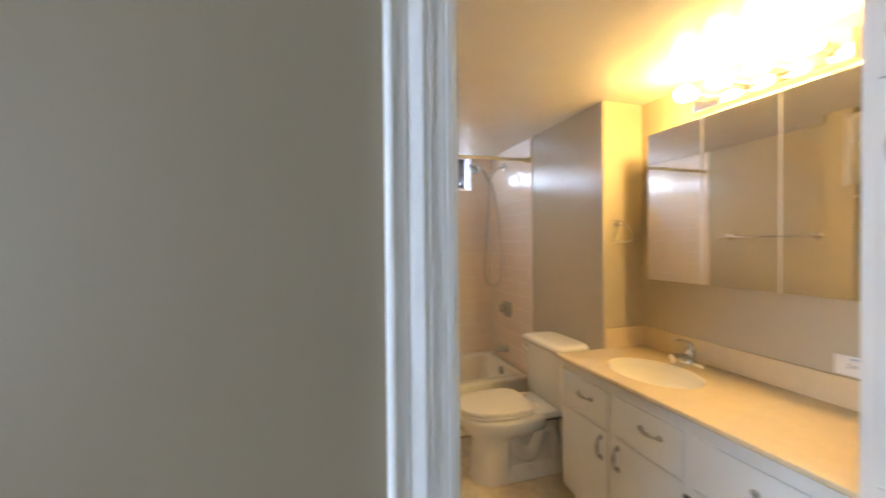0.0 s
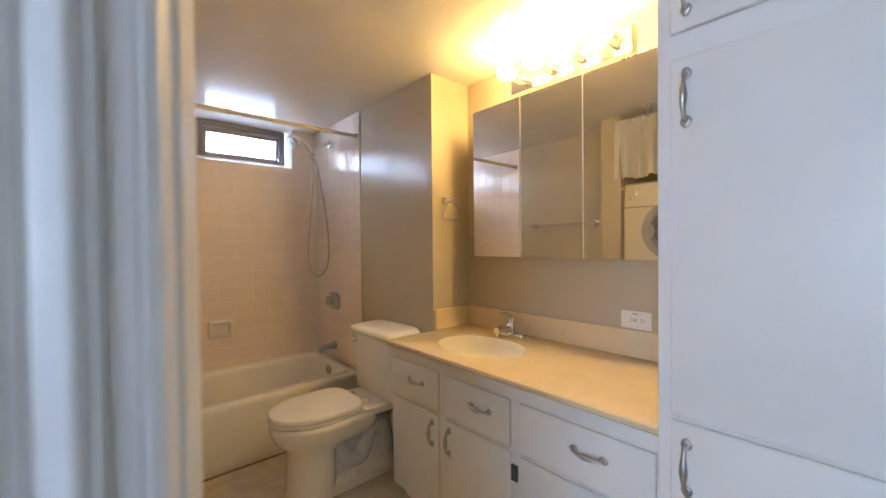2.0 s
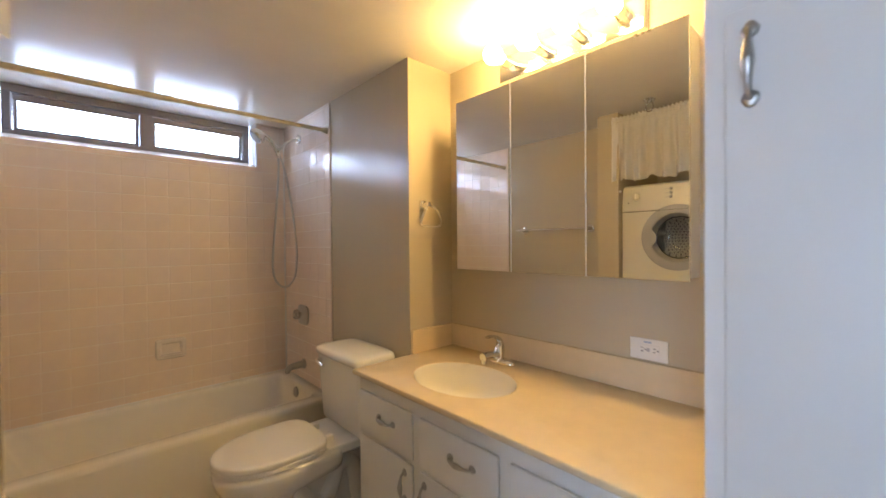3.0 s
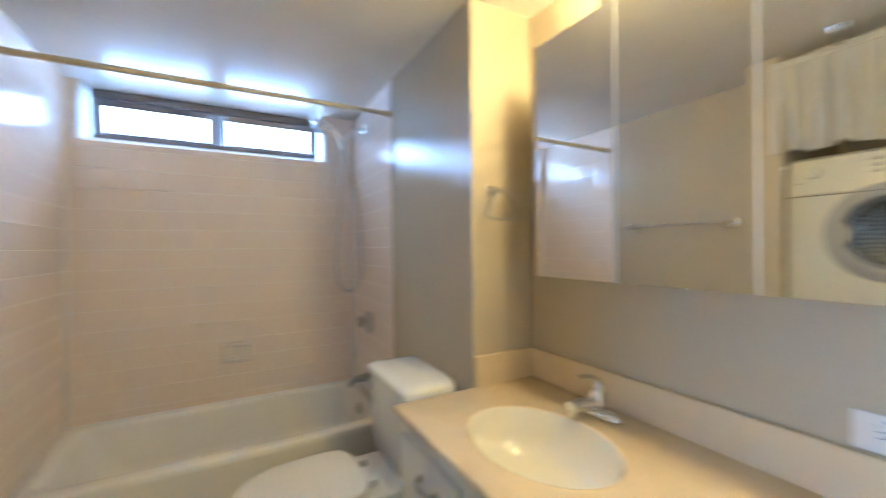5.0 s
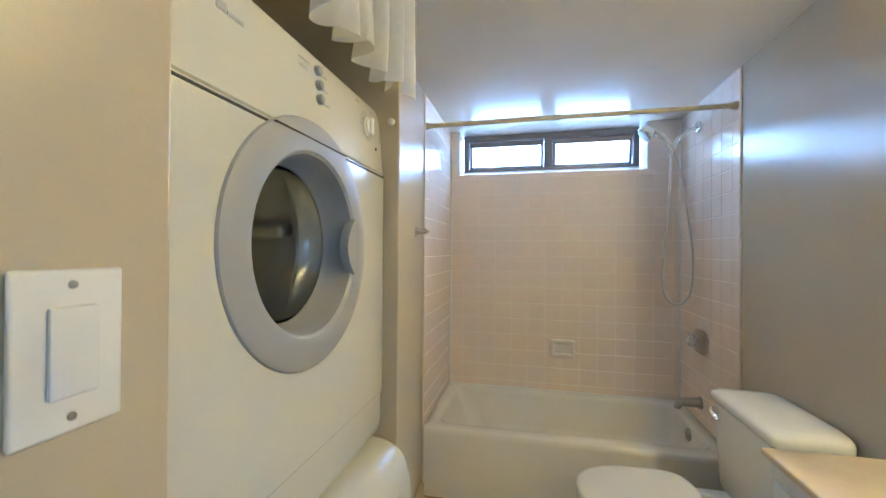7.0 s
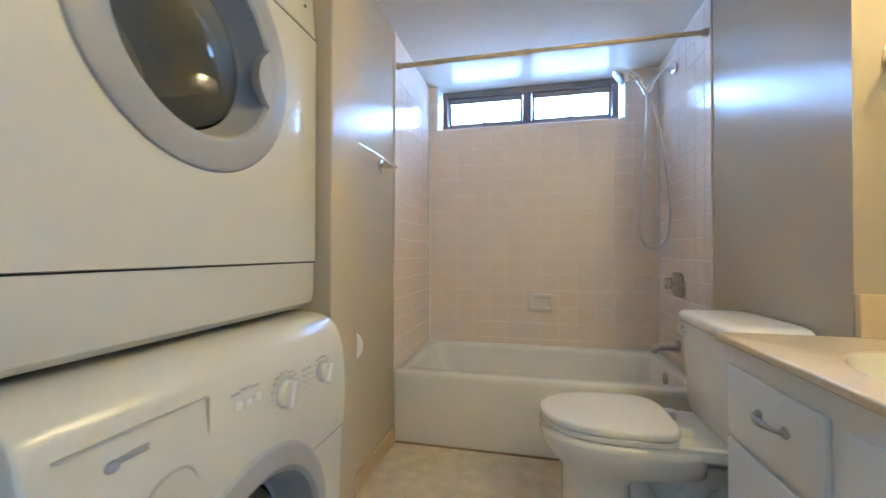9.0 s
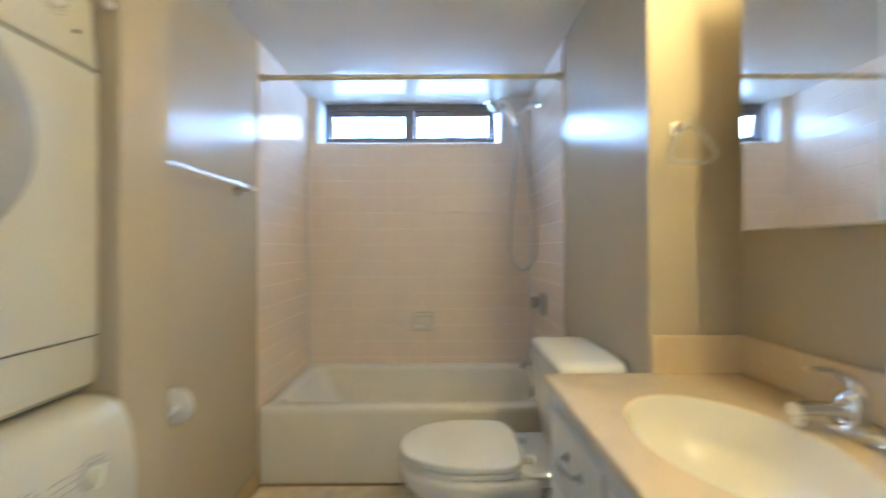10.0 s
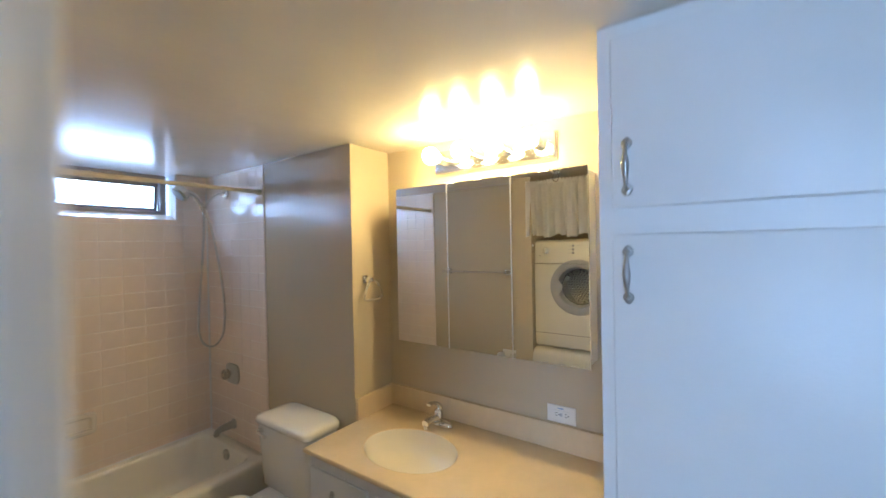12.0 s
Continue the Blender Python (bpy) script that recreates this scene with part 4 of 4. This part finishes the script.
# ---- shower and bath fittings ----
def shower():
    s = thing("hand_shower", (1.52, 3.014, 1.0), "chrome hand shower on a bracket with a long hose", "shower")
    part("flange", lathe(bmesh.new(), [(0.036, 0.0), (0.035, -0.006), (0.024, -0.012), (0.014, -0.014)], (1.512, 3.000, 2.062), "x", 28, True), M_CHROME, s, smooth=True)
    part("arm", tube(bmesh.new(), curve_points([(1.515, 3.000, 2.062), (1.47, 3.012, 2.052), (1.42, 3.008, 2.015), (1.385, 3.004, 1.968)], 8), 0.011, 14), M_CHROME, s, smooth=True, angle=70)
    br = ball(bmesh.new(), (1.378, 3.003, 1.962), 0.023, 18)
    stick(br, (1.378, 3.003, 1.962), (1.372, 3.003, 1.915), 0.013, 0.010)
    stick(br, (1.378, 3.003, 1.962), (1.345, 3.0, 1.985), 0.014, 0.017)
    part("bracket", br, M_CHROME, s, smooth=True)
    part("handle", tube(bmesh.new(), curve_points([(1.368, 3.003, 1.925), (1.35, 3.0, 1.975), (1.315, 2.995, 2.025), (1.270, 2.99, 2.052)], 8), lambda u: 0.013 + 0.006 * u, 14), M_CHROME, s, smooth=True, angle=70)
    head = lathe(bmesh.new(), [(0.016, 0.034), (0.034, 0.026), (0.050, 0.004), (0.054, -0.014), (0.048, -0.024), (0.001, -0.025)], (0, 0, 0), "z", 28, True)
    head.transform(Matrix.Translation((1.236, 2.985, 2.040)) @ Matrix.Rotation(radians(48), 4, "Y"))
    h = part("spray_head", head, M_CHROME, s, smooth=True)
    pl = lathe(bmesh.new(), [(0.042, -0.0252), (0.040, -0.028), (0.001, -0.0285)], (0, 0, 0), "z", 28, True)
    pl.transform(Matrix.Translation((1.236, 2.985, 2.040)) @ Matrix.Rotation(radians(48), 4, "Y"))
    part("spray_plate", pl, M_GREY, h, "grey spray plate", smooth=True)
    hose = curve_points([(1.372, 3.003, 1.915), (1.372, 3.01, 1.80), (1.357, 3.02, 1.55), (1.340, 3.03, 1.30), (1.334, 3.03, 1.18), (1.350, 3.03, 1.085), (1.393, 3.025, 1.036), (1.440, 3.02, 1.042), (1.478, 3.015, 1.10),
                         (1.490, 3.01, 1.20), (1.484, 3.0, 1.35), (1.452, 2.995, 1.60), (1.410, 2.995, 1.83), (1.378, 3.0, 1.940)], 10)
    part("hose", tube(bmesh.new(), hose, 0.0068, 10), M_RUBBER, s, "ribbed metal hose", smooth=True, angle=70)
    return s


def tub_valve():
    v = thing("shower_valve", (1.512, 2.96, 0.84), "chrome tub valve with a clear acrylic knob", "shower valve")
    def outline(i, x):
        return [Vector((x, q.x, q.y)) for q in rounded(2.872 + i, 3.040 - i, 0.768 + i, 0.902 - i, 0.045, 0, 8)]
    pl = loft(bmesh.new(), [outline(0.0, 1.513), outline(0.0, 1.506), outline(0.006, 1.502)])
    part("plate", pl, M_NICKEL, v, "satin nickel plate", smooth=True)
    part("stem", stick(bmesh.new(), (1.504, 2.955, 0.842), (1.47, 2.955, 0.842), 0.012), M_CHROME, v, smooth=True)
    n = 10
    kn = bmesh.new()
    loft(kn, [[Vector((x, 2.955 + r * (1 + 0.08 * (k % 2)) * math.cos(k * math.tau / (2 * n)), 0.842 + r * (1 + 0.08 * (k % 2)) * math.sin(k * math.tau / (2 * n)))) for k in range(2 * n)]
              for x, r in ((1.485, 0.022), (1.478, 0.030), (1.452, 0.032), (1.446, 0.024))])
    part("knob", kn, M_ACRYL, v, "clear faceted acrylic knob")
    part("cap", lathe(bmesh.new(), [(0.012, 0.0), (0.011, -0.003), (0.001, -0.004)], (1.446, 2.955, 0.842), "x", 18, True), M_CHROME, v, smooth=True)
    return v


def tub_spout():
    s = thing("tub_spout", (1.512, 2.96, 0.49), "dull chrome tub spout above the bathtub", "tub spout")
    part("flange", lathe(bmesh.new(), [(0.034, 0.0), (0.033, -0.008), (0.026, -0.012)], (1.512, 2.955, 0.492), "x", 28, True), M_NICKEL, s, smooth=True)
    part("body", tube(bmesh.new(), curve_points([(1.510, 2.955, 0.492), (1.45, 2.955, 0.490), (1.415, 2.955, 0.484), (1.392, 2.955, 0.466)], 8), lambda u: 0.026 - 0.008 * u, 18), M_NICKEL, s, smooth=True, angle=70)
    part("nose", lathe(bmesh.new(), [(0.016, 0.004), (0.016, -0.016), (0.013, -0.018)], (1.395, 2.955, 0.468), "z", 20, True), M_NICKEL, s, smooth=True)
    return s


shower()
tub_valve()
tub_spout()

rod = thing("shower_rod", (0.76, 2.586, 2.035), "cream enamelled tension rod for a shower curtain", "shower rod")
part("outer_tube", stick(bmesh.new(), (0.012, 2.586, 2.033), (0.70, 2.586, 2.035), 0.0135, n=20), M_ROD, rod, smooth=True)
part("inner_tube", stick(bmesh.new(), (0.69, 2.586, 2.035), (1.508, 2.586, 2.037), 0.0115, n=20), M_ROD, rod, smooth=True)
part("collar", stick(bmesh.new(), (0.68, 2.586, 2.035), (0.715, 2.586, 2.035), 0.0155, n=20), M_ROD, rod, smooth=True)
part("end_cap", stick(bmesh.new(), (0.001, 2.586, 2.033), (0.03, 2.586, 2.033), 0.020, 0.015, n=20), M_ROD, rod, smooth=True)
part("end_cap", stick(bmesh.new(), (1.519, 2.586, 2.037), (1.49, 2.586, 2.037), 0.020, 0.015, n=20), M_ROD, rod, smooth=True)

soap = thing("soap_dish", (0.79, 3.28, 0.61), "pink ceramic soap dish set into the tiled wall", "soap dish")
sd = bmesh.new()
def frame_ring(i, y):
    return [Vector((p.x, y, p.y)) for p in rounded(0.708 + i, 0.868 - i, 0.612 + i, 0.735 - i, max(0.016 - i * 0.2, 0.004), 0)]
loft(sd, [frame_ring(0.0, 3.292), frame_ring(0.0, 3.270), frame_ring(0.005, 3.262), frame_ring(0.020, 3.262), frame_ring(0.026, 3.270), frame_ring(0.032, 3.285)])
part("dish", sd, M_SOAP, soap, smooth=True)
part("lip", boxes((0.735, 0.842, 3.245, 3.275, 0.632, 0.642), bevel=0.004, seg=3), M_SOAP, soap, smooth=True)

# ---- towel bar, ring, paper ----
tb = thing("towel_bar", (0.0, 2.07, 1.44), "chrome towel bar with round posts", "towel bar")
part("rod", stick(bmesh.new(), (0.062, 1.735, 1.436), (0.062, 2.405, 1.436), 0.0070, n=16), M_CHROME, tb, smooth=True)
for y in (1.742, 2.352):
    p = part("post", stick(bmesh.new(), (0.0, y, 1.434), (0.068, y, 1.436), 0.017, 0.014), M_CHROME, tb, smooth=True)
    part("rosette", lathe(bmesh.new(), [(0.032, 0.001), (0.031, 0.007), (0.020, 0.014)], (0.0, y, 1.434), "x", 24, True), M_CHROME, p, smooth=True)

tring = thing("towel_ring", (1.60, 1.755, 1.45), "chrome towel ring holder with a clear acrylic ring", "towel ring")
part("mount", boxes((1.582, 1.618, 1.748, 1.7595, 1.490, 1.530), bevel=0.003), M_CHROME, tring, "chrome mount", smooth=True)
part("arm", boxes((1.590, 1.610, 1.700, 1.749, 1.497, 1.520), bevel=0.005, seg=3), M_CHROME, tring, smooth=True)
loop = [(1.592, 1.712, 1.503), (1.574, 1.712, 1.47), (1.556, 1.712, 1.432), (1.562, 1.712, 1.408), (1.62, 1.712, 1.404), (1.665, 1.712, 1.406), (1.682, 1.712, 1.420), (1.676, 1.712, 1.450), (1.645, 1.712, 1.492), (1.610, 1.712, 1.506)]
part("ring", tube(bmesh.new(), curve_points(loop, 6), 0.0062, 12), M_ACRYL, tring, "clear acrylic ring", smooth=True, angle=70)

tp = thing("toilet_paper_holder", (0.0, 1.73, 0.69), "white ceramic toilet paper holder with rounded arms, no roll", "paper holder")
part("holder", boxes((0.0, 0.022, 1.66, 1.80, 0.635, 0.755), bevel=0.008, seg=3), M_CERAMIC, tp, smooth=True)
part("spindle", stick(bmesh.new(), (0.118, 1.682, 0.690), (0.118, 1.778, 0.690), 0.011), M_PLATE, tp, smooth=True)
ear = [(0.018, 0.655), (0.070, 0.636)] + [(0.108 + 0.054 * math.cos(radians(a)), 0.692 + 0.056 * math.sin(radians(a))) for a in range(-75, 106, 15)] + [(0.060, 0.738), (0.018, 0.735)]
for y in (1.672, 1.788):
    rows = [[Vector((0.018 + (x - 0.018) * (1 - k), y + dy, 0.692 + (z - 0.692) * (1 - k))) for x, z in ear] for dy, k in ((-0.010, 0.06), (-0.006, 0.0), (0.006, 0.0), (0.010, 0.06))]
    part("arm", loft(bmesh.new(), rows), M_CERAMIC, tp, smooth=True, angle=50)

# ---- electrical plates ----
sw = thing("light_switch", (0.222, 0.72, 1.262), "white rocker light switch on the closet wall", "light switch")
part("plate", boxes((0.222, 0.228, 0.679, 0.755, 1.200, 1.325), bevel=0.003, seg=3), M_PLATE, sw, smooth=True)
part("rocker", boxes((0.2275, 0.2325, 0.700, 0.734, 1.228, 1.297), bevel=0.0025), M_PLATE, sw, smooth=True)
for z in (1.212, 1.313):
    part("screw", lathe(bmesh.new(), [(0.0036, 0.227), (0.003, 0.2292), (0.001, 0.2296)], (0, 0.717, z), "x", 12, True), M_NICKEL, sw, smooth=True)

ou = thing("power_outlet", (1.80, 0.79, 0.95), "white power outlet with two sockets and test buttons", "power outlet")
part("plate", boxes((1.793, 1.7998, 0.731, 0.853, 0.914, 0.987), bevel=0.003, seg=3), M_PLATE, ou, smooth=True)
face_plate = part("socket_face", boxes((1.7905, 1.7935, 0.757, 0.827, 0.934, 0.967), bevel=0.001), M_PLATE, ou)
for y in (0.772, 0.812):
    for dz in (-0.006, 0.006):
        part("slot", boxes((1.7898, 1.7908, y - 0.005, y + 0.004, 0.9505 + dz - 0.001, 0.9505 + dz + 0.001)), M_DARK, face_plate)
    part("slot", stick(bmesh.new(), (1.7898, y - 0.011, 0.9505), (1.7908, y - 0.011, 0.9505), 0.0025, n=10), M_DARK, face_plate)
part("test_button", boxes((1.7895, 1.7908, 0.787, 0.797, 0.944, 0.957), bevel=0.0006), M_LGREY, face_plate)
part("label_strip", boxes((1.7922, 1.7932, 0.782, 0.806, 0.973, 0.978)), M_BLUE, ou, "small blue printed label")

hook = thing("ceiling_hook", (0.33, 1.195, CEIL), "small chrome ceiling hook with a ring", "ceiling hook")
part("rosette", lathe(bmesh.new(), [(0.034, 0.0), (0.031, -0.008), (0.010, -0.018)], (0.33, 1.195, CEIL), "z", 24, True), M_CHROME, hook, smooth=True)
part("ring", tube(bmesh.new(), [(0.33, 1.195 + 0.022 * math.sin(k * math.tau / 24), CEIL - 0.044 + 0.030 * math.cos(k * math.tau / 24)) for k in range(25)], 0.0042, 8), M_CHROME, hook, smooth=True, angle=80)

knob = thing("wall_knob", (0.224, 1.424, 1.667), "small white round knob on the closet wall", "wall knob")
part("knob", lathe(bmesh.new(), [(0.009, 0.0), (0.009, -0.006), (0.006, -0.010), (0.001, -0.011)], (0.224, 1.424, 1.667), "y", 16, True), M_PLATE, knob, smooth=True)



# ---- wall tiles, piece by piece ----
PITCH, GAP, DEPTH = 0.1100, 0.0036, 0.0085
tile_mesh = {}


def tile_data(w, h, glaze):
    """A glazed tile w by h, lying in x and z, its cushioned face towards -y."""
    key = (round(w, 4), round(h, 4), glaze.name)
    if key not in tile_mesh:
        bm = bmesh.new()
        a, e = 0.0014, 0.0
        rings = [[(0, e, 0), (w, e, 0), (w, e, h), (0, e, h)], [(0, e - DEPTH + 0.0010, 0), (w, e - DEPTH + 0.0010, 0), (w, e - DEPTH + 0.0010, h), (0, e - DEPTH + 0.0010, h)],
                 [(a, -DEPTH, a), (w - a, -DEPTH, a), (w - a, -DEPTH, h - a), (a, -DEPTH, h - a)]]
        loft(bm, rings, False, True)
        me = bpy.data.meshes.new("tile")
        bm.to_mesh(me)
        bm.free()
        me.materials.append(glaze)
        tile_mesh[key] = me
    return tile_mesh[key]


def tile_wall(parent, place, u0, u1, z0, z1, hole=None, pitch=PITCH, first=0.0, glaze=M_TILE):
    """Rows of tiles from u0 to u1; place(u, z) gives a tile's pose; first is the column's shift. Pieces are cut at the edges and round an opening (u0, u1, z0)."""
    rng = random.Random(7)
    joint = z1 + PITCH - 0.017
    while joint > z0 + 0.012:
        z, zb = min(joint, z1), max(joint - PITCH + GAP, z0)
        u = u0 + first
        while u < u1 - 0.012:
            ue = min(u + pitch - GAP * (0.30 + 0.3 * rng.random()), u1)
            cells = [(max(u, u0), ue, zb, z)]
            if hole and z > hole[2] and ue > hole[0] and u < hole[1]:
                cells = [(max(u, u0), min(ue, hole[0]), zb, z), (max(u, hole[1]), ue, zb, z), (max(u, hole[0]), min(ue, hole[1]), zb, min(z, hole[2]))]
            for a, b, c, d in cells:
                if b - a > 0.008 and d - c > 0.008:
                    t = new("tile", tile_data(b - a, d - c, glaze))
                    t.parent = parent
                    t.matrix_basis = place(a, c) @ Matrix.Rotation(rng.gauss(0, 0.0022), 4, "Z") @ Matrix.Rotation(rng.gauss(0, 0.0022), 4, "X")
            u += pitch
        joint -= PITCH


TZ1 = CEIL - 0.004
tile_wall(wall_back, lambda u, z: pose(u, 3.30, z), 0.004, 1.516, 0.372, TZ1, (WX0 - 0.004, WX1 + 0.004, WZ0), 0.115, -0.020, M_TILE_DULL)
tile_wall(wall_left, lambda u, z: pose(-0.008, u, z, 0, 0, 90), 2.552, 3.286, 0.372, TZ1)
tile_wall(wall_right, lambda u, z: pose(1.528, 5.838 - u, z, 0, 0, -90), 2.552, 3.286, 0.372, TZ1)
structure("tile_trim", boxes((-0.006, 0.008, 2.540, 2.551, 0.38, CEIL), bevel=0.003, seg=3), M_TILE, "rounded pink bullnose edge of the tiling", "tile trim")
structure("tile_trim_right", boxes((1.512, 1.526, 2.540, 2.551, 0.38, CEIL), bevel=0.003, seg=3), M_TILE, "rounded pink bullnose edge of the tiling", "tile trim")
structure("caulk", boxes((0.0, 1.52, 3.279, 3.291, 0.374, 0.382), bevel=0.003), M_TRIM, "white caulk line along the bathtub", "caulk")
for name, x in (("caulk_corner_left", 0.0), ("caulk_corner_right", 1.5105)):
    structure(name, boxes((x, x + 0.0095, 3.2835, 3.2925, 0.380, WZ0 + 0.2), bevel=0.003), M_TRIM, "white caulk bead in the corner of the tiling", "caulk")
structure("caulk_floor", boxes((0.014, 1.50, 2.536, 2.549, 0.0, 0.007), bevel=0.002), M_CAULK, "aged brown caulk where the tub meets the floor", "caulk")
